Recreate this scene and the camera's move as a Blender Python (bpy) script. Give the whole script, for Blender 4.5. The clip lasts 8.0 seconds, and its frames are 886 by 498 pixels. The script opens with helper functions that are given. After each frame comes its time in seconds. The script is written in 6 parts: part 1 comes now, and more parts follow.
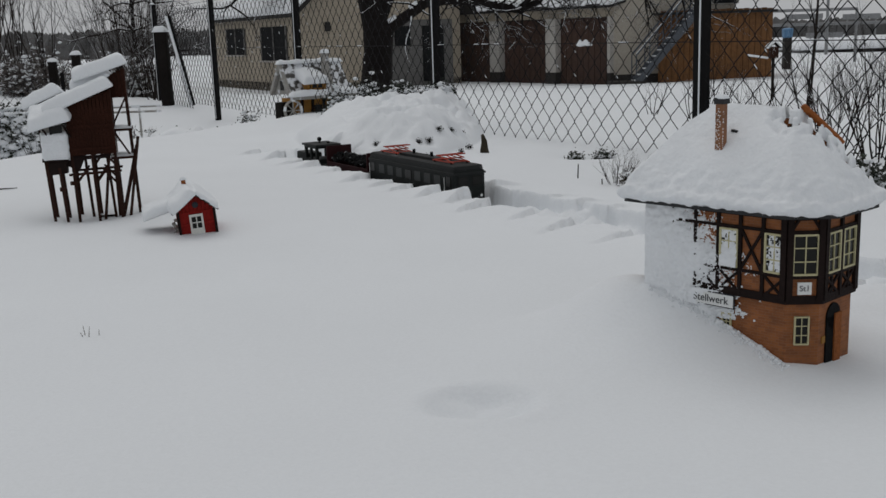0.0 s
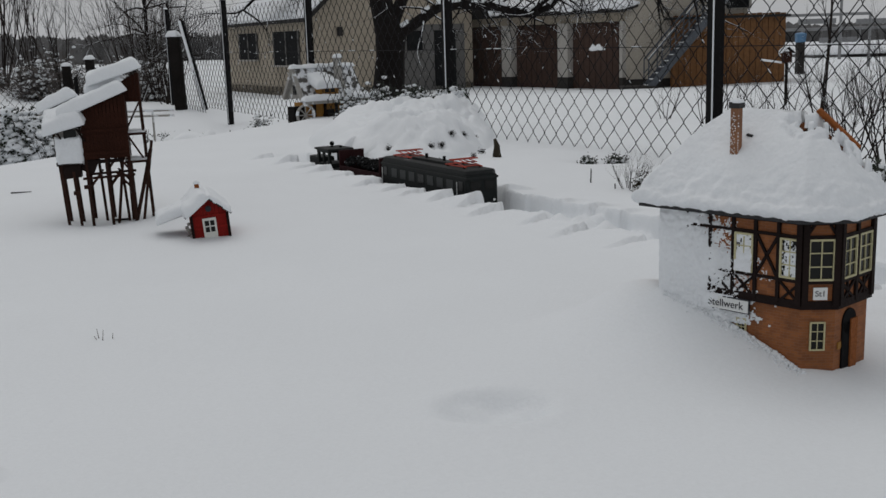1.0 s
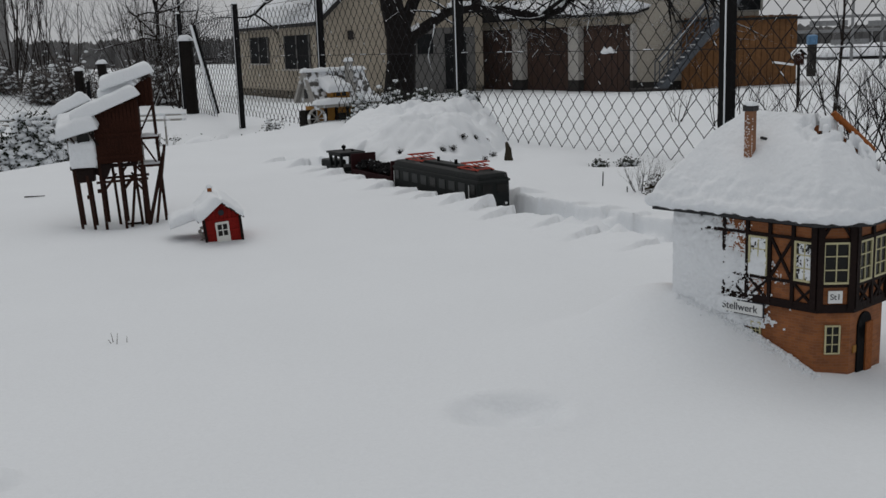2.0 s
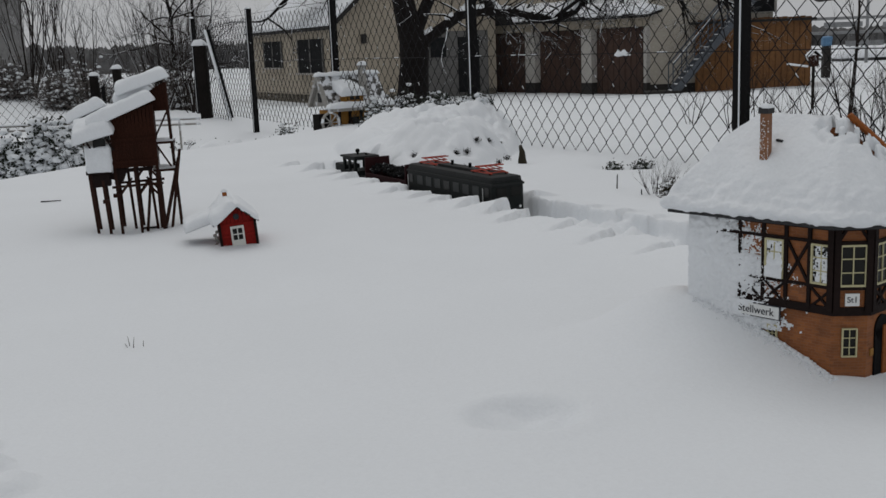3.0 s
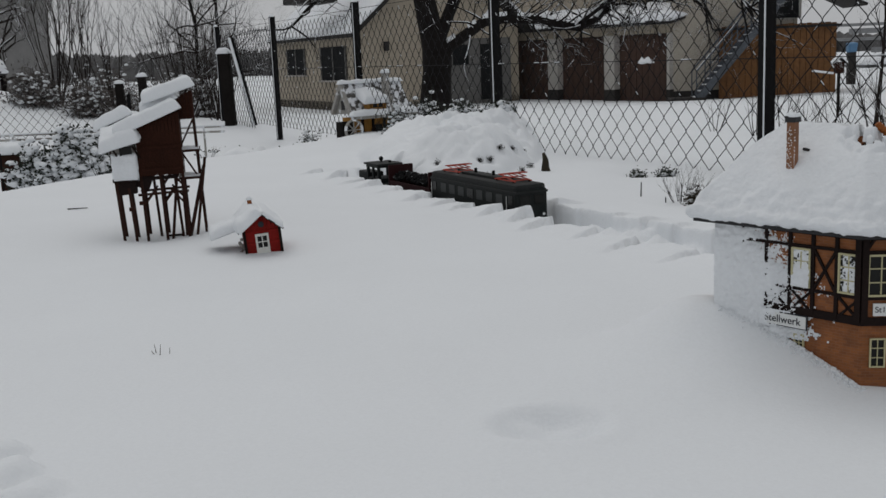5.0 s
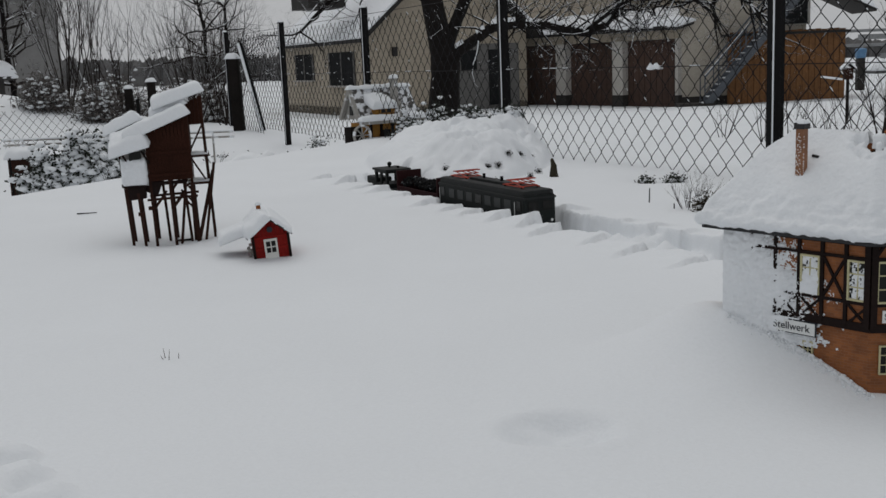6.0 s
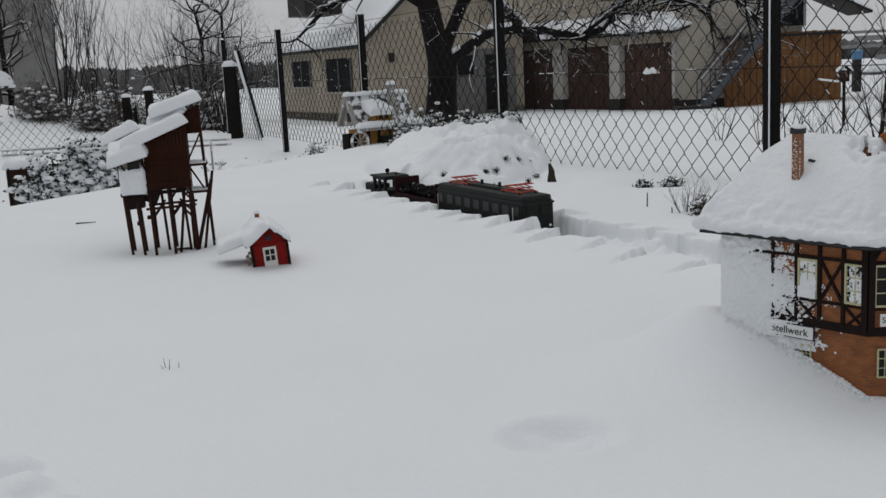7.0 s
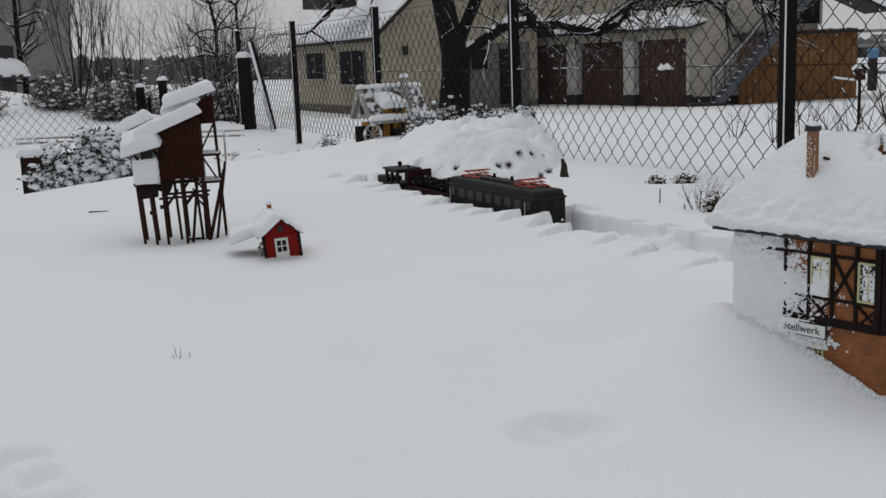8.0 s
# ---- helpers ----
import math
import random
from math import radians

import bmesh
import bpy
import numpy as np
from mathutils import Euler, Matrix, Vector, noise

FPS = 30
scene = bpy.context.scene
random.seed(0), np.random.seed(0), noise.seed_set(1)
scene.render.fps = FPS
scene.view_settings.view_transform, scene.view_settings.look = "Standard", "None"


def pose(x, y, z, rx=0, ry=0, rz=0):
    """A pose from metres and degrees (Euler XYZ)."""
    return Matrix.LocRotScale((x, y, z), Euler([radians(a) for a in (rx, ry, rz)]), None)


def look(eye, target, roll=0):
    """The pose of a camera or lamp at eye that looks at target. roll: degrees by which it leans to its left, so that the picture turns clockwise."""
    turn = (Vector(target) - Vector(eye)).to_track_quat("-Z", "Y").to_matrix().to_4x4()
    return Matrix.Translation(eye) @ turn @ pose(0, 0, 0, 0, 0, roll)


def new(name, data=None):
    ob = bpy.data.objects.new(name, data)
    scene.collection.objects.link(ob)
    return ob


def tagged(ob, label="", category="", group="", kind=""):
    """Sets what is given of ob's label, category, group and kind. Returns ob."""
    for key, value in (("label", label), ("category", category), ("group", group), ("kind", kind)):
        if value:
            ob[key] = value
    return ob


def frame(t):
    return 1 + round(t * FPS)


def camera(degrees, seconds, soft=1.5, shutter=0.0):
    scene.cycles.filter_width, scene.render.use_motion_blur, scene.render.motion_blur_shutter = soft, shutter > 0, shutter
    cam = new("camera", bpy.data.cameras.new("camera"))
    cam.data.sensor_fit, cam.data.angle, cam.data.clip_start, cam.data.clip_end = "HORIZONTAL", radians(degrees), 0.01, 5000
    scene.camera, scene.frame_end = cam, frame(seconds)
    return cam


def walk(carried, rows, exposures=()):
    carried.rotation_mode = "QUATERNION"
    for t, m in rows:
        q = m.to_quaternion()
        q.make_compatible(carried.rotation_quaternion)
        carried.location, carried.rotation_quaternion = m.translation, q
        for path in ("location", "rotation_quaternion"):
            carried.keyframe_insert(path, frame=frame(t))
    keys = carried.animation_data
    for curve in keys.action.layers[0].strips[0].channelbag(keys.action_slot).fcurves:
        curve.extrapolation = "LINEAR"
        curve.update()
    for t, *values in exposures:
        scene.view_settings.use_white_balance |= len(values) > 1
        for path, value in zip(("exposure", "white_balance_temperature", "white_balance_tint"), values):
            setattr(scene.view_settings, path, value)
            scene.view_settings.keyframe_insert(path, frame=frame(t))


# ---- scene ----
FOV = 45.94
cam = camera(FOV, 8.0, soft=1.5)
ROWS = [
    (0.0, 0.0000, 0.0000, 0.5650, 78.394, 1.763, -0.362),
    (0.5, -0.0005, 0.0013, 0.5645, 78.467, 1.788, -0.159),
    (1.0, -0.0037, 0.0029, 0.5639, 78.663, 1.766, 0.280),
    (2.5, -0.0096, 0.0019, 0.5655, 78.922, 2.110, 1.128),
    (3.0, -0.0112, 0.0009, 0.5660, 79.054, 2.241, 1.535),
    (3.5, -0.0134, -0.0009, 0.5679, 79.241, 2.299, 1.887),
    (4.0, -0.0142, -0.0019, 0.5685, 79.388, 2.355, 2.216),
    (4.5, -0.0152, -0.0016, 0.5690, 79.397, 2.389, 2.479),
    (6.0, -0.0174, -0.0044, 0.5716, 79.782, 2.310, 3.182),
    (6.5, -0.0180, -0.0053, 0.5728, 79.901, 2.353, 3.289),
    (7.0, -0.0168, -0.0094, 0.5769, 80.051, 2.836, 3.018),
    (7.5, -0.0181, -0.0126, 0.5779, 80.057, 2.546, 3.861),
    (8.0, -0.0180, -0.0090, 0.5753, 79.748, 2.160, 3.757),
]
walk(cam, [(t, pose(x, y, z, rx, ry, rz)) for t, x, y, z, rx, ry, rz in ROWS],
     exposures=[(0.0, -0.28), (4.5, -0.26), (6.0, -0.21), (7.0, -0.13), (8.0, -0.08)])

# ---- light: an overcast winter sky ----
SUN_UP, SUN_TURN = radians(64), radians(-25)
world = bpy.data.worlds.new("overcast")
scene.world = world
world.use_nodes = True
wn, wl = world.node_tree.nodes, world.node_tree.links
sky = wn.new("ShaderNodeTexSky")
sky.sky_type, sky.sun_disc = "NISHITA", False
sky.sun_elevation, sky.sun_rotation = SUN_UP, SUN_TURN
sky.dust_density, sky.air_density, sky.ozone_density = 4.0, 1.0, 1.0
pale = wn.new("ShaderNodeHueSaturation")
pale.inputs["Saturation"].default_value = 0.14
cloud = wn.new("ShaderNodeMix")
cloud.data_type = "RGBA"
cloud.inputs["Factor"].default_value = 0.88
cloud.inputs[7].default_value = (5.44, 5.55, 5.72, 1)
wl.new(sky.outputs["Color"], pale.inputs["Color"])
wl.new(pale.outputs["Color"], cloud.inputs[6])
wl.new(cloud.outputs[2], wn["Background"].inputs["Color"])
wn["Background"].inputs["Strength"].default_value = 0.0945
sun = new("sun", bpy.data.lights.new("sun", "SUN"))
sun.data.energy, sun.data.angle, sun.data.color = 0.62, radians(55), (1.0, 0.97, 0.93)
sun.matrix_world = look((0, 0, 30), (-30 * math.sin(SUN_TURN) / math.tan(SUN_UP), -30 * math.cos(SUN_TURN) / math.tan(SUN_UP), 0))


# ---- materials ----
def mat(name, colour, rough=0.7, spread=0.25, scale=40.0, bump=0.15, fine=None, metal=0.0, second=None, amount=0.0, spec=0.4):
    """Noise at two scales over a base colour; second: another colour in stains, covering about amount of the surface."""
    m = bpy.data.materials.new(name)
    m.use_nodes = True
    n, l = m.node_tree.nodes, m.node_tree.links
    b = n["Principled BSDF"]
    b.inputs["Roughness"].default_value, b.inputs["Metallic"].default_value = rough, metal
    b.inputs["Specular IOR Level"].default_value = spec
    co = n.new("ShaderNodeTexCoord")
    big, small = n.new("ShaderNodeTexNoise"), n.new("ShaderNodeTexNoise")
    big.inputs["Scale"].default_value, big.inputs["Detail"].default_value = scale * 0.2, 5
    small.inputs["Scale"].default_value, small.inputs["Detail"].default_value = fine or scale * 3, 4
    for t in (big, small):
        l.new(co.outputs["Object"], t.inputs["Vector"])
    add = n.new("ShaderNodeMath")
    add.operation = "ADD"
    l.new(big.outputs["Fac"], add.inputs[0])
    l.new(small.outputs["Fac"], add.inputs[1])
    ramp = n.new("ShaderNodeMapRange")
    ramp.inputs["From Min"].default_value, ramp.inputs["From Max"].default_value = 0.6, 1.4
    ramp.inputs["To Min"].default_value, ramp.inputs["To Max"].default_value = 1 - spread, 1 + spread
    l.new(add.outputs[0], ramp.inputs["Value"])
    mul = n.new("ShaderNodeVectorMath")
    mul.operation = "SCALE"
    mul.inputs[0].default_value = colour
    l.new(ramp.outputs[0], mul.inputs["Scale"])
    out = mul.outputs[0]
    if second:
        st = n.new("ShaderNodeTexNoise")
        st.inputs["Scale"].default_value, st.inputs["Detail"].default_value = scale * 0.5, 8
        l.new(co.outputs["Object"], st.inputs["Vector"])
        r2 = n.new("ShaderNodeMapRange")
        r2.inputs["From Min"].default_value, r2.inputs["From Max"].default_value = 0.72 - amount * 0.5, 0.80 - amount * 0.5
        l.new(st.outputs["Fac"], r2.inputs["Value"])
        mx = n.new("ShaderNodeMix")
        mx.data_type = "RGBA"
        l.new(r2.outputs[0], mx.inputs["Factor"])
        l.new(out, mx.inputs[6])
        mx.inputs[7].default_value = (*second, 1)
        out = mx.outputs[2]
    l.new(out, b.inputs["Base Color"])
    if bump:
        bp = n.new("ShaderNodeBump")
        bp.inputs["Strength"].default_value, bp.inputs["Distance"].default_value = bump, 1.0 / (fine or scale * 3)
        l.new(small.outputs["Fac"], bp.inputs["Height"])
        l.new(bp.outputs[0], b.inputs["Normal"])
    return m


WHITE = (0.80, 0.825, 0.85)
SNOW = mat("snow", WHITE, 0.75, 0.03, 8, 0.22, fine=140, spec=0.2)
SNOW_FAR = mat("far_snow", (0.80, 0.82, 0.85), 0.8, 0.05, 1.5, 0.1, fine=10, spec=0.1)
SNOW_CRUMBLY = mat("crumbly_snow", WHITE, 0.8, 0.05, 60, 0.28, fine=150, spec=0.2)
TIMBER_DARK = mat("dark_stained_timber", (0.013, 0.007, 0.006), 0.75, 0.4, 60, 0.3, spec=0.15)
BOARD_BROWN = mat("red_brown_boards", (0.030, 0.0098, 0.0055), 0.8, 0.45, 50, 0.3, spec=0.12)
LEG_BROWN = mat("brown_timber", (0.032, 0.014, 0.010), 0.8, 0.4, 70, 0.3, spec=0.12)
RED_BOARD = mat("red_painted_boards", (0.24, 0.012, 0.009), 0.7, 0.3, 60, 0.2, spec=0.15)
CREAM = mat("cream_paint", (0.50, 0.46, 0.27), 0.5, 0.1, 80, 0.1)
WHITE_PAINT = mat("white_paint", (0.72, 0.72, 0.68), 0.5, 0.08, 60, 0.1)
SIGN_WHITE = mat("white_enamel", (0.72, 0.73, 0.72), 0.35, 0.05, 40, 0.05)
BLACK_PAINT = mat("black_paint", (0.012, 0.014, 0.022), 0.5, 0.2, 50, 0.05)
GLASS_DARK = mat("dark_window_glass", (0.010, 0.010, 0.009), 0.25, 0.2, 20, 0.0, spec=0.2)
TILE_ORANGE = mat("orange_roof_tile", (0.25, 0.082, 0.024), 0.8, 0.4, 60, 0.4, spec=0.15)
# orange tile darkened to brown, which puts the eave's shade into its colour
ROOF_TILE = mat("eave_shaded_roof_tiles", (0.12, 0.042, 0.015), 0.85, 0.5, 60, 0.5, second=(0.02, 0.015, 0.012), amount=0.3, spec=0.1)
DARK_SLATE = mat("dark_roof_edge", (0.022, 0.022, 0.024), 0.7, 0.3, 60, 0.3)
LOCO_GREEN = mat("dark_green_loco_paint", (0.0075, 0.010, 0.0095), 0.6, 0.3, 30, 0.1, second=(0.09, 0.095, 0.1), amount=0.10, spec=0.2)
LOCO_ROOF = mat("grey_loco_roof", (0.018, 0.0195, 0.0195), 0.7, 0.25, 25, 0.1, second=(0.14, 0.145, 0.15), amount=0.16, spec=0.2)
LOCO_WINDOW = mat("dull_loco_windows", (0.016, 0.019, 0.019), 0.5, 0.2, 20, 0.0)
LOCO_BLACK = mat("black_running_gear", (0.006, 0.006, 0.0065), 0.8, 0.3, 40, 0.2, spec=0.1)
PANTO_RED = mat("red_pantograph_paint", (0.40, 0.045, 0.022), 0.5, 0.2, 60, 0.05)
WAGON_RED = mat("dark_red_wagon_boards", (0.024, 0.006, 0.007), 0.75, 0.3, 50, 0.25, spec=0.15)
COAL = mat("snow_dusted_coal", (0.008, 0.008, 0.0085), 0.8, 0.4, 60, 0.5, second=(0.5, 0.52, 0.54), amount=0.22, spec=0.1)
POST_STEEL = mat("dark_painted_steel", (0.0075, 0.007, 0.0075), 0.75, 0.3, 30, 0.15, spec=0.12)
WIRE = mat("weathered_fence_wire", (0.009, 0.009, 0.010), 0.7, 0.3, 30, 0.0, spec=0.15)
OLD_WOOD = mat("wet_old_wood", (0.013, 0.011, 0.010), 0.9, 0.5, 20, 0.5, spec=0.1)
YELLOW_WALL = mat("ochre_wall", (0.30, 0.145, 0.024), 0.75, 0.3, 30, 0.2)
MILL_STONE = mat("snow_dusted_shingles", (0.08, 0.075, 0.07), 0.8, 0.3, 40, 0.4, second=(0.75, 0.77, 0.8), amount=0.56)
PALE_WOOD = mat("frosted_wood", (0.30, 0.29, 0.27), 0.8, 0.25, 30, 0.3, second=(0.75, 0.77, 0.8), amount=0.35)


def brick_mat(name, c1, c2, mortar, scale):
    m = bpy.data.materials.new(name)
    m.use_nodes = True
    n, l = m.node_tree.nodes, m.node_tree.links
    b = n["Principled BSDF"]
    b.inputs["Roughness"].default_value = 0.8
    co = n.new("ShaderNodeTexCoord")
    br = n.new("ShaderNodeTexBrick")
    br.inputs["Color1"].default_value, br.inputs["Color2"].default_value = (*c1, 1), (*c2, 1)
    br.inputs["Mortar"].default_value = (*mortar, 1)
    br.inputs["Scale"].default_value, br.inputs["Mortar Size"].default_value = scale, 0.025
    br.inputs["Brick Width"].default_value, br.inputs["Row Height"].default_value = 1.0, 0.36
    l.new(co.outputs["UV"], br.inputs["Vector"])
    ns = n.new("ShaderNodeTexNoise")
    ns.inputs["Scale"].default_value, ns.inputs["Detail"].default_value = 35, 6
    l.new(co.outputs["Object"], ns.inputs["Vector"])
    r = n.new("ShaderNodeMapRange")
    r.inputs["To Min"].default_value, r.inputs["To Max"].default_value = 0.55, 1.45
    l.new(ns.outputs["Fac"], r.inputs["Value"])
    s = n.new("ShaderNodeVectorMath")
    s.operation = "SCALE"
    l.new(br.outputs["Color"], s.inputs[0])
    l.new(r.outputs[0], s.inputs["Scale"])
    l.new(s.outputs[0], b.inputs["Base Color"])
    bp = n.new("ShaderNodeBump")
    bp.inputs["Strength"].default_value, bp.inputs["Distance"].default_value = 0.5, 0.001
    l.new(br.outputs["Fac"], bp.inputs["Height"])
    bp.invert = True
    l.new(bp.outputs[0], b.inputs["Normal"])
    return m


BRICK = brick_mat("orange_model_brick", (0.285, 0.098, 0.027), (0.20, 0.066, 0.020), (0.24, 0.11, 0.055), 75)


# ---- builders ----
def bm_new():
    return bmesh.new()


def box(bm, sx, sy, sz, m=Matrix(), bevel=0.0):
    """A box centred on m."""
    r = bmesh.ops.create_cube(bm, size=1, matrix=m @ Matrix.Diagonal((sx, sy, sz, 1)))
    if bevel:
        edges = {e for v in r["verts"] for e in v.link_edges}
        bmesh.ops.bevel(bm, geom=list(edges), offset=bevel, segments=2, profile=0.6, affect="EDGES")
    return bm


def at(x, y, z):
    return Matrix.Translation((x, y, z))


def rod(bm, a, b, r1, r2=None, n=8):
    """A tapered rod from a to b."""
    a, b = Vector(a), Vector(b)
    d = b - a
    m = Matrix.Translation((a + b) / 2) @ d.to_track_quat("Z", "Y").to_matrix().to_4x4()
    bmesh.ops.create_cone(bm, cap_ends=True, segments=n, radius1=r1, radius2=r1 if r2 is None else r2, depth=d.length, matrix=m)
    return bm


def beam(bm, a, b, w, h=None, bevel=0.0):
    """A squared beam from a to b."""
    a, b = Vector(a), Vector(b)
    d = b - a
    m = Matrix.Translation((a + b) / 2) @ d.to_track_quat("X", "Z").to_matrix().to_4x4()
    return box(bm, d.length, w, h or w, m, bevel)


def ball(bm, m, r, sub=2):
    bmesh.ops.create_icosphere(bm, subdivisions=sub, radius=r, matrix=m)
    return bm


def rough_up(bm, amount, scale, seed=0):
    off = Vector((seed * 7.3, seed * 3.1, seed))
    bm.normal_update()
    for v in bm.verts:
        v.co += v.normal * amount * noise.noise(v.co * scale + off)
    return bm


def part(name, bm, material, parent, label="", smooth=False, kind=""):
    me = bpy.data.meshes.new(name)
    bm.to_mesh(me)
    bm.free()
    if smooth:
        me.polygons.foreach_set("use_smooth", [True] * len(me.polygons))
    me.materials.append(material)
    ob = new(name, me)
    ob.parent = parent
    return tagged(ob, label, kind=kind)


def thing(name, m, label, category, group="", kind=""):
    ob = new(name)
    ob.empty_display_size = 0.05
    ob.matrix_basis = m
    return tagged(ob, label, category, group, kind)


def mesh_thing(name, bm, material, m, label, category, group="", kind="", smooth=False):
    ob = part(name, bm, material, None, label, smooth, kind)
    ob.matrix_basis = m
    return tagged(ob, label, category, group, kind)


def snow_pad(w, d, t, seed=0, step=0.012, lump=0.35, droop=0.2, m=Matrix(), bm=None, lip=0.9):
    """A pillow of snow on a w x d board whose top is at z = 0."""
    bm = bm or bm_new()
    nx, ny = max(6, int(w / step)), max(6, int(d / step))
    rows = []
    for top in (True, False):
        grid = []
        for j in range(ny + 1):
            line = []
            for i in range(nx + 1):
                u, v = i / nx * 2 - 1, j / ny * 2 - 1
                ex, ey = (1 - abs(u)) * w / 2, (1 - abs(v)) * d / 2
                e = min(1, min(ex, ey) / (t * lip))
                dome = math.sqrt(max(0, 1 - (1 - e) ** 2))
                x, y = u * w / 2, v * d / 2
                k = noise.noise(Vector((x, y, seed)) / (t * 3.0)) + 0.5 * noise.noise(Vector((x, y, seed + 9)) / t)
                wob = 0.18 * t * noise.noise(Vector((x, y, seed + 3)) / (t * 1.5))
                grow = 1 + 0.25 * t / w * (1 - e)
                z = t * dome * (1 + lump * k) if top else -droop * t * (1 - e)
                line.append(bm.verts.new(m @ Vector((x * grow + wob * (1 - e), y * grow + wob * (1 - e), z))))
            grid.append(line)
        rows.append(grid)
    for k, grid in enumerate(rows):
        for j in range(ny):
            for i in range(nx):
                q = (grid[j][i], grid[j][i + 1], grid[j + 1][i + 1], grid[j + 1][i])
                bm.faces.new(q if k == 0 else q[::-1])
    a, b = rows
    ring = [(0, i) for i in range(nx)] + [(j, nx) for j in range(ny)] + [(ny, i) for i in range(nx, 0, -1)] + [(j, 0) for j in range(ny, 0, -1)]
    for (j, i), (q, p) in zip(ring, ring[1:] + ring[:1]):
        bm.faces.new((b[j][i], b[q][p], a[q][p], a[j][i]))
    return bm


def lettering(name, text, size, material, parent, m, depth=0.0004):
    cu = bpy.data.curves.new(name, "FONT")
    cu.body, cu.size, cu.extrude, cu.align_x, cu.align_y = text, size, depth, "CENTER", "CENTER"
    tmp = bpy.data.objects.new(name, cu)
    scene.collection.objects.link(tmp)
    bpy.context.view_layer.update()
    me = bpy.data.meshes.new_from_object(tmp.evaluated_get(bpy.context.evaluated_depsgraph_get()))
    bpy.data.objects.remove(tmp)
    me.materials.clear()
    me.materials.append(material)
    ob = new(name, me)
    ob.parent, ob.matrix_basis = parent, m
    return ob


# ---- the ground ----
def sm(a, b, x):
    t = min(1, max(0, (x - a) / (b - a)))
    return t * t * (3 - 2 * t)


TRACK_A, TRACK_B = Vector((0.575, 2.93)), Vector((-0.98, 5.64))
TRACK_D = (TRACK_B - TRACK_A).normalized()
TRACK_N = Vector((-TRACK_D.y, TRACK_D.x))
WALL_A, WALL_E = Vector((0.561, 1.665)), Vector((0.378, 1.866))
MOUND_HOLES = [(-0.216, 6.30, 0.06, 0.09), (0.02, 5.60, 0.065, 0.10), (-0.184, 5.24, 0.045, 0.06), (-0.05, 4.98, 0.035, 0.035), (0.145, 5.12, 0.04, 0.05), (-0.30, 4.95, 0.03, 0.025), (-0.10, 4.95, 0.03, 0.03), (-0.506, 5.15, 0.022, 0.03), (-0.06, 4.80, 0.03, 0.02),
               (0.115, 5.45, 0.045, 0.06), (-0.25, 5.45, 0.035, 0.03), (-0.08, 5.35, 0.04, 0.04), (0.06, 5.25, 0.03, 0.035), (0.0, 5.08, 0.03, 0.03), (-0.02, 6.1, 0.06, 0.06), (0.10, 4.92, 0.025, 0.03)]


def far_slope(y):
    return -1.25 * sm(6.0, 40.0, y) ** 1.0


CUT_0, CUT_1 = -1.55, 2.95


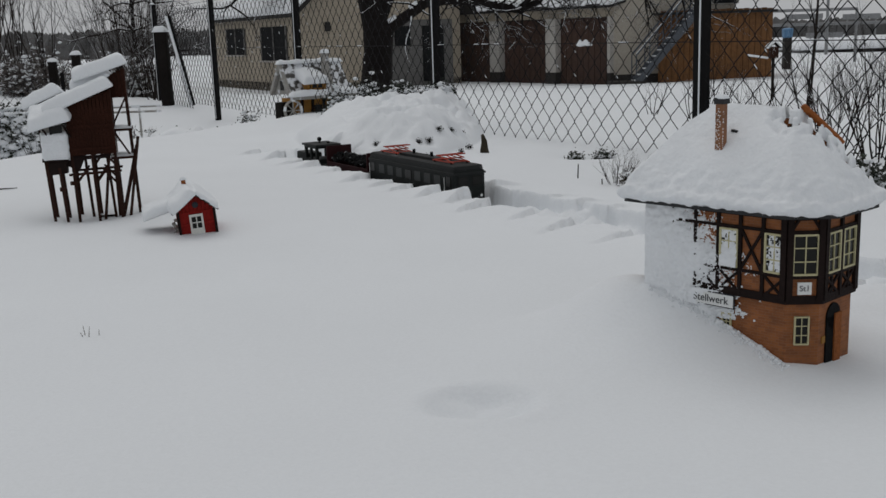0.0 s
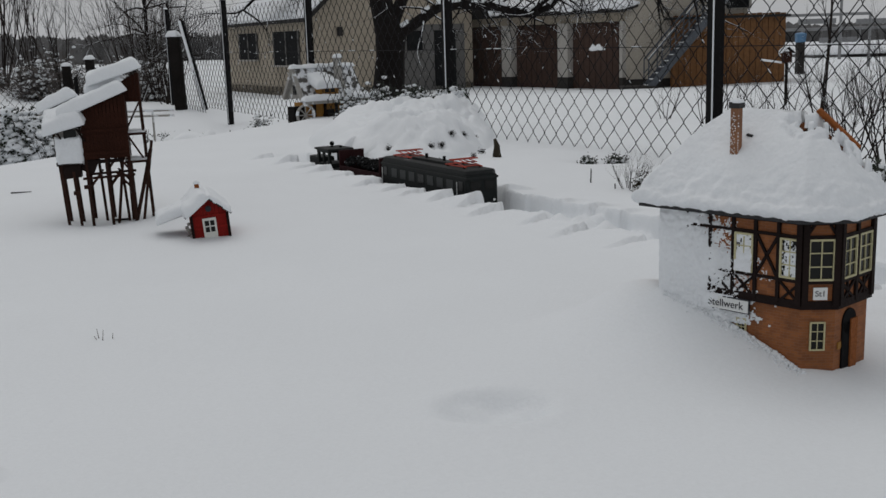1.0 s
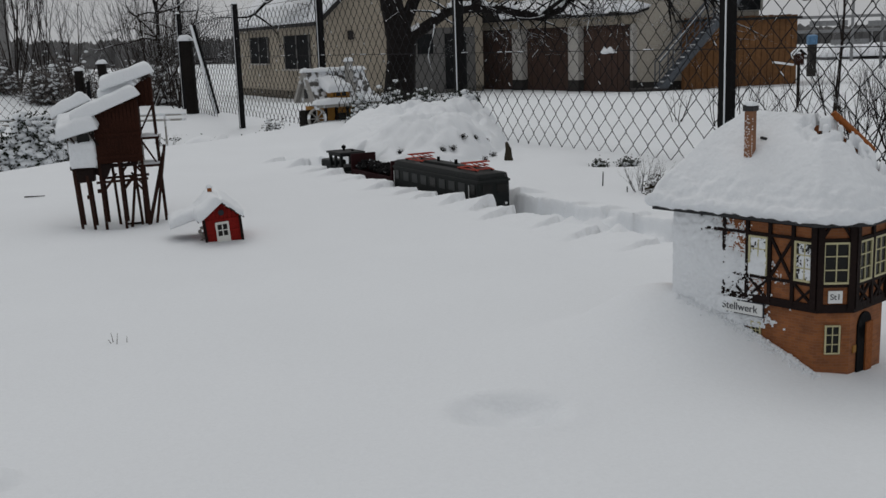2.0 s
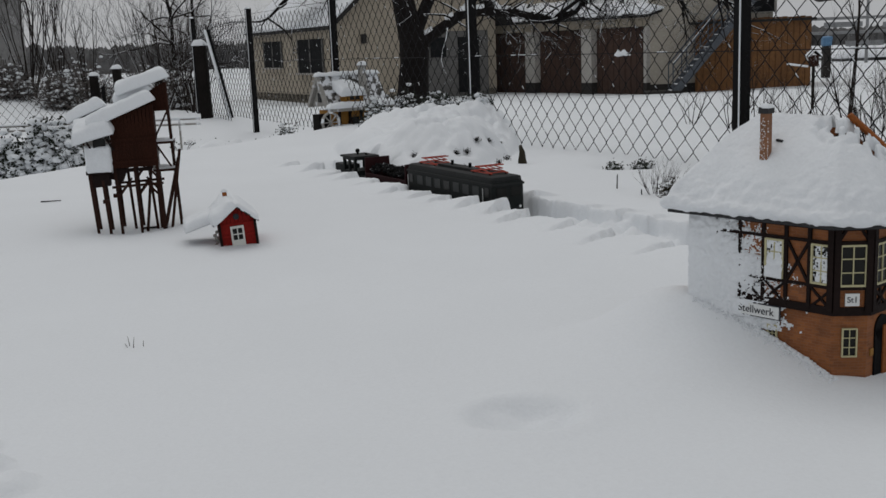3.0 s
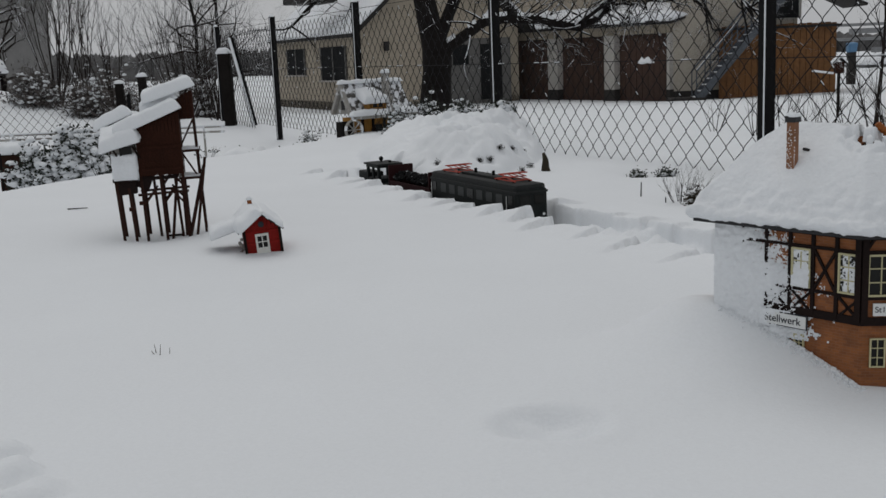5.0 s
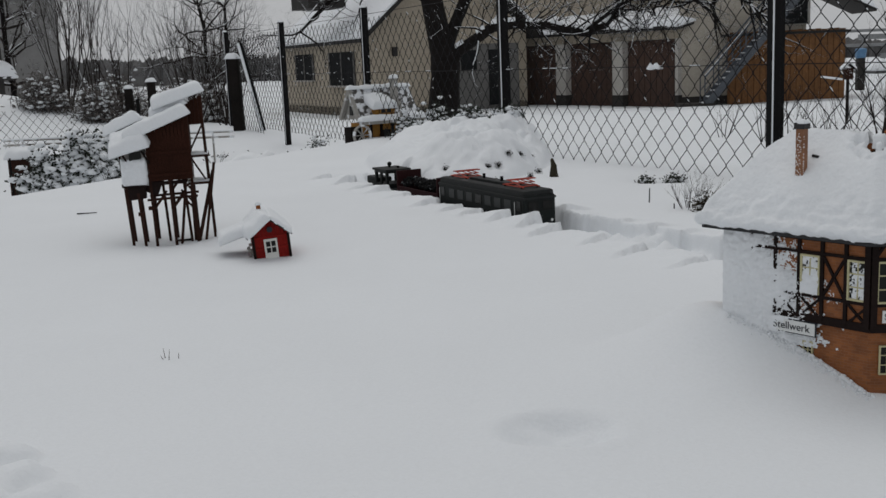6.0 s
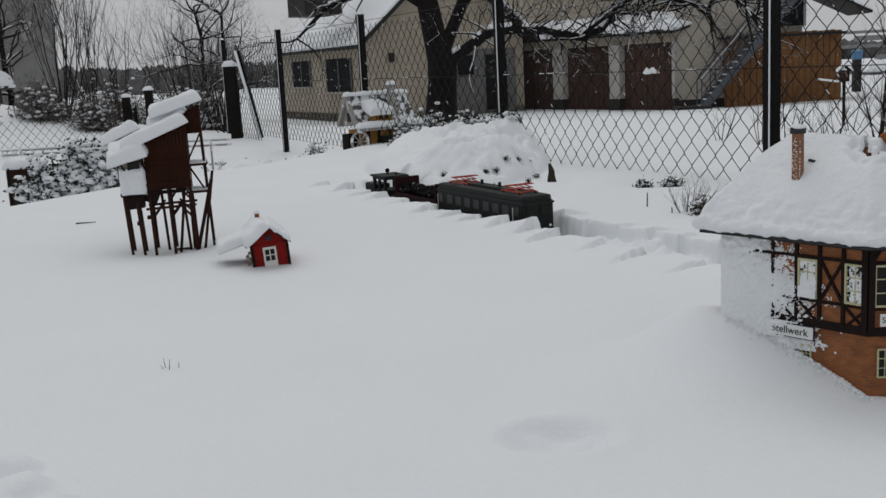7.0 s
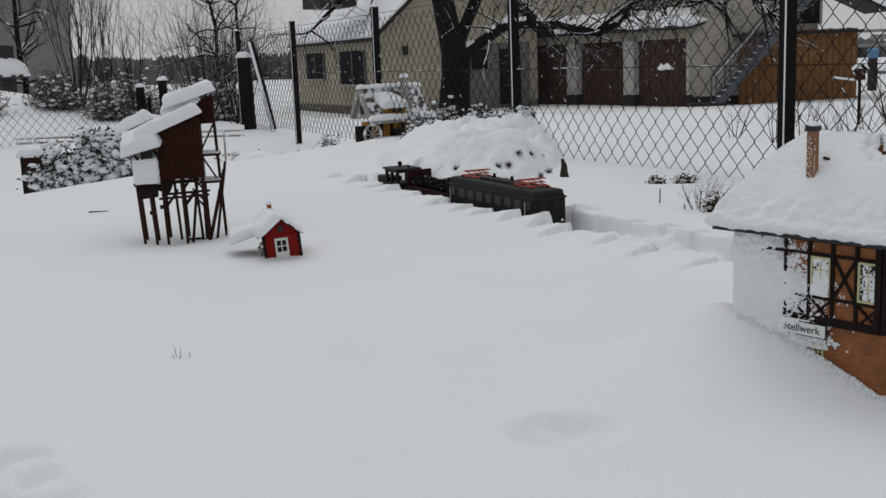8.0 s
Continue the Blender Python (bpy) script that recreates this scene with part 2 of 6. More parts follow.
def ground(x, y, cut=False):
    z = far_slope(y)
    if -3 < x < 2 and 1 < y < 6:
        z += near_ground(x, y)
    near = 1 - sm(10, 20, y)
    z += near * (0.016 * noise.noise(Vector((x * 1.3, y * 1.1, 0))) + 0.005 * noise.noise(Vector((x * 5, y * 4, 3))))
    if y > 14:
        z += 0.18 * sm(14, 30, y) * noise.noise(Vector((x * 0.12, y * 0.08, 8)))
    # snowed-over heather bed in front of the fence
    dx = (x + 0.048 * y) / (0.089 * y) if y > 2 else 9.0
    m = 1 - abs(dx) ** (3.2 if dx > 0 else 1.9) - (abs(y - 6.1) / (1.28 if y < 6.1 else 1.1)) ** 2.0
    if m > 0:
        wob = Vector((0.05 * noise.noise(Vector((x * 7, y * 7, 1))), 0.07 * noise.noise(Vector((x * 7, y * 7, 2))), 0))
        cell = noise.voronoi(Vector((x * 7.0, y * 4.2, 5)) + wob * 8)[0]
        fine = noise.voronoi(Vector((x * 15.0, y * 9.5, 2)) + wob * 12)[0]
        right = sm(-0.75, 0.15, dx)
        puff = (0.060 * (1 - min(1, cell[0] * 1.2) ** 2) + 0.034 * (1 - min(1, fine[0] * 1.15) ** 2)) * (0.25 + 0.75 * right)
        z += min(1, 1.9 * m) ** 0.75 * (0.125 + 0.075 * noise.noise(Vector((x * 3.2, y * 2.4, 5))) + puff) + 0.014 * noise.noise(Vector((x * 26, y * 18, 5))) * min(1, 4 * m) * right
        for hx, hy, r, d in MOUND_HOLES:
            q = ((x - hx) ** 2 + ((y - hy) * 0.7) ** 2) / (r * r)
            if q < 6:
                z -= d * math.exp(-q * 1.6)
    # the bed ends in a bank
    if x < -1.1:
        z -= 0.30 * sm(0.0, 0.6, y - (5.5 + (x + 2.25) * 2.2)) * sm(-1.1, -1.7, x) * (1 - sm(9, 13, y))
    # snow-capped stones along the bed's back edge
    for sx, sy, r, hgt in ((-2.08, 8.3, 0.24, 0.23), (-1.78, 8.45, 0.22, 0.15), (-2.4, 8.6, 0.22, 0.20), (-1.5, 8.6, 0.20, 0.12), (-2.28, 8.0, 0.20, 0.16), (-1.93, 8.05, 0.15, 0.12), (-1.62, 8.2, 0.14, 0.08), (-2.55, 8.15, 0.18, 0.15), (-1.38, 8.25, 0.15, 0.07)):
        q = ((x - sx) ** 2 + (y - sy) ** 2) / (r * r)
        if q < 1:
            z += hgt * (1 - q) ** 0.6
    # a swell before the planter
    q = ((x + 3.2) / 0.45) ** 2 + ((y - 6.25) / 0.32) ** 2
    if q < 8:
        z += 0.13 * math.exp(-q)
    # heap behind the side fence
    q = ((x + 7.4) / 2.4) ** 2 + ((y - 14.0) / 2.6) ** 2
    z += 0.62 * (1 + 0.25 * noise.noise(Vector((x * 2.5, y * 2.5, 6)))) * math.exp(-q * 1.4)
    if not cut:
        return z
    # the railway cut is a sheet of its own: sink the ground below it
    p = Vector((x, y)) - TRACK_A
    s, n = p.dot(TRACK_D), p.dot(TRACK_N)
    z -= 0.22 * sm(CUT_0, CUT_0 + 0.05, s) * (1 - sm(CUT_1 - 0.05, CUT_1, s)) * (1 - sm(0.30, 0.35, abs(n)))
    return z


def near_ground(x, y):
    """Drifts, dips and swells of the garden's snow."""
    z = 0.0
    # drift against the signal box
    w = WALL_E - WALL_A
    p = Vector((x, y)) - WALL_A
    s = p.dot(w) / w.length_squared
    n = (w.x * p.y - w.y * p.x) / w.length
    if -0.6 < s < 2.3 and n < 0.8:
        up = (0.012 + 0.130 * max(0.0, s) - 0.030 * max(0.0, s) ** 2) * sm(-0.45, 0.05, s) * (1 - sm(0.98, 2.15, s))
        reach = 0.085 + 0.075 * sm(0.0, 0.8, s)
        z += up * math.exp(-(max(0.0, n) / reach) ** 1.25) * math.exp(-(min(0.0, n) / 0.17) ** 2)
    # a dip and two low swells close to the camera
    q = ((x - 0.05) / 0.078) ** 2 + ((y - 1.525) / 0.06) ** 2
    if q < 6:
        z += -0.026 * math.exp(-q ** 2.4 * 0.8) * (1 + 0.4 * noise.noise(Vector((x * 30, y * 30, 7)))) + 0.004 * math.exp(-((math.sqrt(q) - 1.35) ** 2) * 7)
    q = ((x - 0.092) / 0.030) ** 2 + ((y - 1.505) / 0.012) ** 2
    if q < 6:
        z -= 0.006 * math.exp(-q) * (1 + 0.5 * noise.noise(Vector((x * 60, y * 60, 2))))
    for lx, ly, r, h in ((-0.80, 1.47, 0.055, 0.030), (-0.74, 1.39, 0.050, 0.026), (-0.67, 1.33, 0.045, 0.020), (-0.86, 1.38, 0.07, 0.035), (-0.77, 1.31, 0.06, 0.03)):
        q = ((x - lx) ** 2 + (y - ly) ** 2) / (r * r)
        if q < 1:
            z += h * (1 - q) ** 0.8 * (1 + 0.5 * noise.noise(Vector((x * 30, y * 30, 0))))
    # small hollow at the shed's side and round the tower's legs
    for hx, hy, r, d in ((-1.19, 3.56, 0.16, 0.025), (0.62, 4.75, 0.10, 0.02), (0.74, 4.75, 0.07, 0.02)):
        q = ((x - hx) ** 2 + (y - hy) ** 2) / (r * r)
        if q < 6:
            z -= d * math.exp(-q)
    return z


def spaced(lo, hi, step, far_lo, far_hi, grow=1.16):
    mid = list(np.arange(lo, hi + step / 2, step))
    d, v = step, hi
    while v < far_hi:
        d *= grow
        v += d
        mid.append(v)
    d, v = step, lo
    while v > far_lo:
        d *= grow
        v -= d
        mid.insert(0, v)
    return mid


def finer(vals, lo, hi, k):
    """The values with each step between lo and hi split into k."""
    out = []
    for a, b in zip(vals, vals[1:]):
        out += [a + (b - a) * q / k for q in range(k)] if lo <= a < hi else [a]
    return out + [vals[-1]]


def build_ground():
    xs = finer(spaced(-2.6, 1.6, 0.022, -2500, 2500), -0.95, 0.80, 2)
    ys = finer(spaced(1.0, 7.4, 0.022, -400, 3500), 4.6, 7.2, 2)
    ys = finer(ys, 1.25, 2.2, 2)
    verts = [(x, y, ground(x, y, True)) for y in ys for x in xs]
    n = len(xs)
    faces = [(j * n + i, j * n + i + 1, j * n + n + i + 1, j * n + n + i) for j in range(len(ys) - 1) for i in range(n - 1)]
    me = bpy.data.meshes.new("ground")
    me.from_pydata(verts, [], faces)
    me.polygons.foreach_set("use_smooth", [True] * len(me.polygons))
    me.materials.append(SNOW)
    tagged(new("ground", me), "smooth deep fresh snow over a garden and yard", "snow", kind="structure")


def railway_cut():
    """The trench that the train has pushed through the snow: broken ledges on both sides, a rubbly floor."""
    rnd = random.Random(17)
    near, far = [], []
    for store, lo, hi in ((near, 0.12, 0.30), (far, 0.10, 0.24)):
        q = CUT_0 - 0.1
        while q < CUT_1 + 0.3:
            L = rnd.uniform(lo, hi)
            store.append((q, L, rnd.uniform(-0.012, 0.022 if lo > 0.11 else 0.050), rnd.uniform(0.35, 1.0), rnd.uniform(0.7, 1.5)))
            q += L
    sides = {1: near, -1: far}

    def seg(side, q):
        for g in sides[side]:
            if g[0] <= q < g[0] + g[1]:
                return g, (q - g[0]) / g[1]
        return sides[side][-1], 1.0

    ns = [0.0, 0.03, 0.055, 0.07] + [0.076 + 0.004 * k for k in range(16)] + [0.145 + 0.012 * k for k in range(14)] + [0.32, 0.35, 0.39, 0.43, 0.47]
    ns = [-v for v in ns[:0:-1]] + ns
    ss = list(np.arange(CUT_0, CUT_1 + 0.001, 0.010))
    verts = []
    for q in ss:
        ends = sm(CUT_0 + 0.02, CUT_0 + 0.3, q) * (1 - sm(CUT_1 - 0.32, CUT_1 - 0.02, q))
        for n in ns:
            side = 1 if n >= 0 else -1
            jag = 0.018 * noise.noise(Vector((n * 30, q * 5, 3)))
            (q0, L, dh, hgt, wide), u = seg(side, q + jag)
            a = abs(n)
            pt = TRACK_A + TRACK_D * q + TRACK_N * n
            g = ground(pt.x, pt.y) + 0.0012 - 0.004 * sm(0.38, 0.47, a)
            fill = 1 - sm(0.55, 0.95, q)
            half = 0.088 + dh + 0.006 * noise.noise(Vector((q * 34, n * 10, 6))) + (0.016 * u if side < 0 else 0.0)
            # each ledge is highest at its end towards the open trench, where it has broken off
            edge = sm(0.0, 0.07, u) * (1 - 0.75 * u)
            rise = (0.062 if side > 0 else 0.045 - 0.022 * fill) * hgt * edge - 0.010 * (1 - sm(0.0, 0.06, u))
            fall = 1 - sm(half + 0.03, half + 0.10 * wide + 0.05, a)
            ledge = rise * fall + 0.008 * fall * noise.noise(Vector((q * 11, n * 11, 4))) + 0.0025 * fall * noise.noise(Vector((q * 45, n * 45, 4)))
            rubble = noise.voronoi(Vector((q * 9, n * 13, 3)))[0][0]
            floor = -0.100 + fill * (0.100 - 0.070 * rubble) + 0.016 * noise.noise(Vector((q * 12, n * 12, 9))) + 0.008 * noise.noise(Vector((q * 40, n * 40, 9)))
            w = sm(half - 0.004, half + 0.012, a)
            verts.append((pt.x, pt.y, g + ends * (floor * (1 - w) + ledge * w) * (1 - sm(0.33, 0.40, a))))
    m = len(ns)
    faces = [(j * m + i, j * m + m + i, j * m + m + i + 1, j * m + i + 1) for j in range(len(ss) - 1) for i in range(m - 1)]
    me = bpy.data.meshes.new("snow_cut")
    me.from_pydata(verts, [], [f[::-1] for f in faces])
    me.polygons.foreach_set("use_smooth", [True] * len(me.polygons))
    me.materials.append(SNOW)
    tagged(new("snow_cut", me), "trench pushed through deep snow with broken ledges", "snow", kind="structure")


railway_cut()
build_ground()


# ---- the signal box ----
def wall_frame(a, b, z):
    """Matrix with x along the wall from a to b, y out of it and z up; a and b run clockwise seen from above."""
    d = (b - a).normalized()
    out = Vector((d.y, -d.x))
    return Matrix(((d.x, out.x, 0, a.x), (d.y, out.y, 0, a.y), (0, 0, 1, z), (0, 0, 0, 1)))


def small_window(parent, m, w, h, cols, rows, bar=0.0022, snow=0.0, seed=0, label=""):
    """A glazed window whose lower left corner is at m: frame, glazing bars and panes."""
    win = part("window", box(bm_new(), w, 0.002, h, m @ at(w / 2, 0.0012, h / 2)), GLASS_DARK, parent, label or "dark glass behind cream glazing bars")
    bm = bm_new()
    for x, ww in ((bar / 2, bar), (w - bar / 2, bar)):
        box(bm, ww * 1.5, 0.004, h, m @ at(x, 0.0032, h / 2))
    for z in (bar / 2, h - bar / 2):
        box(bm, w, 0.0041, bar * 1.5, m @ at(w / 2, 0.0032, z))
    part("window_frame", bm, CREAM, win)
    for i in range(1, cols):
        part("glazing_bar", box(bm_new(), bar * 0.8, 0.003, h, m @ at(w * i / cols, 0.0028, h / 2)), CREAM, win)
    for j in range(1, rows):
        part("glazing_bar", box(bm_new(), w, 0.0031, bar * 0.8, m @ at(w / 2, 0.0028, h * j / rows)), CREAM, win)
    if snow:
        bm = plaster(w * 0.98, h, seed, lambda u, v: snow * (1.25 - 1.1 * v) + 0.25 * (u - 0.5), 0.007, m @ at(0, 0.001, 0))
        part("blown_snow", bm, SNOW_CRUMBLY, win, smooth=True)
    return win


def plaster(w, h, seed, cover, thick, m, step=0.0017):
    """Snow blown on to a wall: a lumpy skin that dips behind the wall where cover(u, v) is low."""
    bm = bm_new()
    nx, nz = max(4, int(w / step)), max(4, int(h / step))
    grid = []
    for j in range(nz + 1):
        line = []
        for i in range(nx + 1):
            u, v = i / nx, j / nz
            p = Vector((u * w, v * h, seed))
            k = cover(u, v) + 0.24 * noise.noise(p * 40) + 0.26 * noise.noise(p * 110)
            k += 0.60 * noise.noise(p * 330) * math.exp(-(k / 0.38) ** 2)
            y = thick * max(-0.7, min(1.0, 1.1 * k)) + 0.16 * thick * noise.noise(p * 90) + 0.10 * thick * noise.noise(p * 260)
            line.append(bm.verts.new(m @ Vector((u * w, y, v * h))))
        grid.append(line)
    for j in range(nz):
        for i in range(nx):
            q = (grid[j][i], grid[j][i + 1], grid[j + 1][i + 1], grid[j + 1][i])
            if max((m.inverted() @ v.co).y for v in q) > -0.2 * thick:
                bm.faces.new(q)
    bmesh.ops.delete(bm, geom=[v for v in bm.verts if not v.link_faces], context="VERTS")
    return bm


def prism(poly, z0, z1):
    """An upright prism over a plan polygon, with a UV layer in metres round its walls."""
    bm = bm_new()
    uv = bm.loops.layers.uv.new()
    lo, hi = [bm.verts.new((p.x, p.y, z0)) for p in poly], [bm.verts.new((p.x, p.y, z1)) for p in poly]
    n, run = len(poly), 0.0
    for i in range(n):
        k = (i + 1) % n
        fc = bm.faces.new((lo[i], hi[i], hi[k], lo[k]))
        step = (poly[k] - poly[i]).length
        for lp, c in zip(fc.loops, ((run, z0), (run, z1), (run + step, z1), (run + step, z0))):
            lp[uv].uv = c
        run += step
    bm.faces.new(lo)
    bm.faces.new(hi[::-1])
    bmesh.ops.recalc_face_normals(bm, faces=bm.faces)
    return bm


def grow(poly, d):
    """The polygon pushed outwards by d (convex)."""
    c = sum(poly, Vector((0, 0))) / len(poly)
    out = []
    n = len(poly)
    for i in range(n):
        a, b, e = poly[i - 1], poly[i], poly[(i + 1) % n]
        n1, n2 = Vector(((b - a).y, -(b - a).x)).normalized(), Vector(((e - b).y, -(e - b).x)).normalized()
        if n1.dot(b - c) < 0:
            n1, n2 = -n1, -n2
        h = (n1 + n2).normalized()
        out.append(b + h * d / h.dot(n1))
    return out


def hip_cover(poly, r1, r2, z_eave, z_ridge, thick, rough, seed, layers=30, step=0.007, steep=0.85, bare=None):
    """A shell from an eave polygon up to a ridge, with a rounded lip at the eave."""
    bm = bm_new()
    ring = []
    n = len(poly)
    for i in range(n):
        a, b = poly[i], poly[(i + 1) % n]
        k = max(1, int((b - a).length / step))
        ring += [a.lerp(b, j / k) for j in range(k)]
    # round the corners of the eave a little
    for _ in range(5):
        ring = [(ring[i - 1] + ring[i] * 2 + ring[(i + 1) % len(ring)]) / 4 for i in range(len(ring))]
    d = r2 - r1
    rows = []
    for j in range(layers + 1):
        v = j / layers
        line = []
        for p in ring:
            f = min(1, max(0, (p - r1).dot(d) / d.length_squared))
            q = r1 + d * f
            if v < 0.14:
                t = v / 0.14
                a = math.pi * (t - 0.5)
                xy = p + (p - q).normalized() * thick * 0.45 * (math.cos(a) - 1) * (1 if a > 0 else 2.2)
                z = z_eave + thick * 0.5 * (1 + math.sin(a))
            else:
                t = (v - 0.14) / 0.86
                xy = (p - (p - q).normalized() * thick * 0.45).lerp(q, t * 0.985)
                z = z_eave + thick + (z_ridge - z_eave) * (t ** steep) * (1 - 0.08 * t * t)
            w = Vector((xy.x, xy.y, z))
            nz = 0.8 * noise.noise(w * 20 + Vector((0, 0, seed))) + (0.35 + 0.75 * sm(0.45, 0.05, v)) * (0.8 * noise.noise(w * 62) + 0.34 * noise.noise(w * 120)) + 0.08 * noise.noise(w * 230)
            out = Vector((p.x - q.x, p.y - q.y, 0.08)).normalized()
            if bare:
                # wind-scoured strip beside a hip
                b0, b1, wide = bare
                f = min(1, max(0, (xy - b0).dot(b1 - b0) / (b1 - b0).length_squared))
                gap = (xy - (b0 + (b1 - b0) * f)).length / wide
                w.z -= 0.046 * sm(1.0, 0.0, gap) * sm(-0.12, 0.12, noise.noise(w * 70 + Vector((5, 0, 0))) + 0.35 - gap * 0.55) * sm(0.18, 0.3, v)
            line.append(bm.verts.new(w + (out * 0.6 + Vector((0, 0, 0.6))) * rough * nz * (1.5 if v < 0.3 else 1.0)))
        rows.append(line)
    m = len(ring)
    for j in range(layers):
        for i in range(m):
            k = (i + 1) % m
            bm.faces.new((rows[j][i], rows[j][k], rows[j + 1][k], rows[j + 1][i]))
    bm.faces.new(rows[-1])
    bm.faces.new(rows[0][::-1])
    bmesh.ops.recalc_face_normals(bm, faces=bm.faces)
    return bm


UPRIGHT = Matrix(((1, 0, 0, 0), (0, 0, 1, 0), (0, 1, 0, 0), (0, 0, 0, 1)))


def signal_box():
    along = (WALL_E - WALL_A).normalized()              # the long side, away from the camera
    across = Vector((along.y, -along.x))                 # the narrow front, to the right
    c = 0.041
    p0 = WALL_E + along * 0.004
    p1 = WALL_A
    p2 = p1 - along * c + across * c
    p3 = p2 + across * 0.112
    p4 = p3 + along * c + across * c
    p5 = p0 + across * 0.195
    base = Vector((p2.x, p2.y, 0.0))
    loc = [Vector((p.x - base.x, p.y - base.y)) for p in (p0, p1, p2, p3, p4, p5)]
    box_ = thing("signal_box", at(base.x, base.y, 0), "half-timbered brick model signal box deep in snow", "model building")
    z_mid, z_top = 0.118, 0.262
    part("lower_wall", prism(grow(loc, -0.004), -0.06, z_mid), BRICK, box_, "orange brick lower storey")
    part("upper_wall", prism(loc, z_mid, z_top), BRICK, box_, "orange infill between dark timbers")
    part("storey_beam", prism(grow(loc, 0.0035), z_mid - 0.006, z_mid + 0.008), TIMBER_DARK, box_)
    part("top_plate", prism(grow(loc, 0.0025), z_top - 0.010, z_top), TIMBER_DARK, box_)

    def timber(m, x0, z0, x1, z1, w=0.0055):
        bm = beam(bm_new(), (x0, 0.0014, z0), (x1, 0.0014, z1), w)
        bmesh.ops.transform(bm, matrix=m, verts=bm.verts)
        part("timber", bm, TIMBER_DARK, box_)

    h = z_top - z_mid
    for k, (i, j) in enumerate(((0, 1), (1, 2), (2, 3), (3, 4), (4, 5))):
        m = wall_frame(loc[i], loc[j], z_mid)
        # the wall frame must face outwards
        if (m.to_3x3() @ Vector((0, 1, 0))).to_2d().dot((loc[i] + loc[j]) / 2 - sum(loc, Vector((0, 0))) / 6) < 0:
            m = wall_frame(loc[j], loc[i], z_mid) @ Matrix.Identity(4)
        L = (loc[j] - loc[i]).length
        flip = (m.translation.to_2d() - loc[i]).length > 1e-5
        fx = (lambda x, L=L: L - x) if flip else (lambda x: x)
        for x in (0.004, L - 0.004):
            timber(m, x, 0, x, h, 0.010)
        sill, head = 0.040, h - 0.030
        if k == 0:
            # long side, measured from the far end
            xs = [L * q for q in (0.02, 0.20, 0.37, 0.535, 0.69, 0.845)]
            for x in xs:
                timber(m, fx(x), 0, fx(x), h, 0.006)
            for z in (sill, head):
                timber(m, 0, z, L, z, 0.005)
            bays = [0] + xs + [L]
            for a, b in ((0, 1), (1, 2), (2, 3), (3, 4), (4, 5), (6, 7)):
                timber(m, fx(bays[a]), 0, fx(bays[b]), sill, 0.004)
                timber(m, fx(bays[a]), sill, fx(bays[b]), 0, 0.004)
            timber(m, fx(bays[5]), sill, fx(bays[6]), head, 0.0045)
            timber(m, fx(bays[5]), head, fx(bays[6]), sill, 0.0045)
            for q, sn in ((4, 0.62), (6, 0.26)):
                a, b = bays[q] + 0.004, bays[q + 1] - 0.004
                w = min(b - a, 0.042)
                mid = (a + b) / 2
                small_window(box_, m @ at(fx(mid) - w / 2, 0, sill + 0.004), w, head - sill - 0.008, 2, 3, snow=sn, seed=q)
            # blown snow over the far half
            skin = plaster(L, h + 0.05, 3, lambda u, v, f=flip: 1.02 - 2.15 * (u if not f else 1 - u) + 0.40 * (0.5 - v) + 0.32 * math.exp(-((v - 0.52) / 0.16) ** 2), 0.010, m @ at(0, 0.001, -0.05))
            part("blown_snow", skin, SNOW_CRUMBLY, box_, "snow blown on to the long wall", smooth=True)
            skin = plaster(L * 0.96, 0.05, 7, lambda u, v, f=flip: 0.25 - 0.9 * (u if not f else 1 - u) - 0.5 * v, 0.006, m @ at(0.004, 0.004, -0.002))
            part("blown_snow", skin, SNOW_CRUMBLY, box_, smooth=True)
            # name board below the storey beam
            sx = fx(L * 0.50)
            sg = part("name_board", box(bm_new(), 0.088, 0.003, 0.021, m @ at(sx, 0.006, -0.0175)), SIGN_WHITE, box_, "white name board half covered by snow")
            word = lettering("lettering", "Stellwerk", 0.0185, BLACK_PAINT, sg, m @ at(sx, 0.0078, -0.0175) @ UPRIGHT)
            part("rim", box(bm_new(), 0.092, 0.002, 0.025, m @ at(sx, 0.005, -0.0175)), BLACK_PAINT, sg)
            skin = plaster(0.09, 0.03, 11, lambda u, v, f=flip: 0.62 - 1.5 * (u if not f else 1 - u) + 0.3 * (v - 0.5), 0.005, m @ at(sx - 0.045, 0.006, -0.032))
            part("blown_snow", skin, SNOW_CRUMBLY, sg, smooth=True)
            small_window(box_, m @ at(fx(L * 0.60) - 0.009, -0.004, -0.070), 0.018, 0.030, 2, 2, bar=0.0015)
        elif k == 1 or k == 3:
            for z in (sill, head):
                timber(m, 0, z, L, z, 0.006)
            small_window(box_, m @ at(0.008, 0, sill + 0.003), L - 0.016, head - sill - 0.006, 2, 3)
            timber(m, 0.006, h - 0.026, L * 0.32, h - 0.006, 0.0045)
            timber(m, L - 0.006, h - 0.026, L * 0.68, h - 0.006, 0.0045)
            if k == 1:
                pl = part("number_plate", box(bm_new(), 0.0225, 0.003, 0.0205, m @ at(L / 2, 0.003, 0.021)), SIGN_WHITE, box_, "small white enamel plate")
                lettering("lettering", "St1", 0.0135, BLACK_PAINT, pl, m @ at(L / 2, 0.0048, 0.021) @ UPRIGHT)
                small_window(box_, m @ at(L / 2 - 0.013, -0.004, -0.076), 0.024, 0.048, 2, 3, bar=0.0016)
        elif k == 2:
            for z in (sill, head):
                timber(m, 0, z, L, z, 0.006)
            for x in (L * 0.5, L * 0.25, L * 0.75):
                timber(m, x, 0, x, sill, 0.0045)
            timber(m, L * 0.5, 0, L * 0.5, h, 0.007)
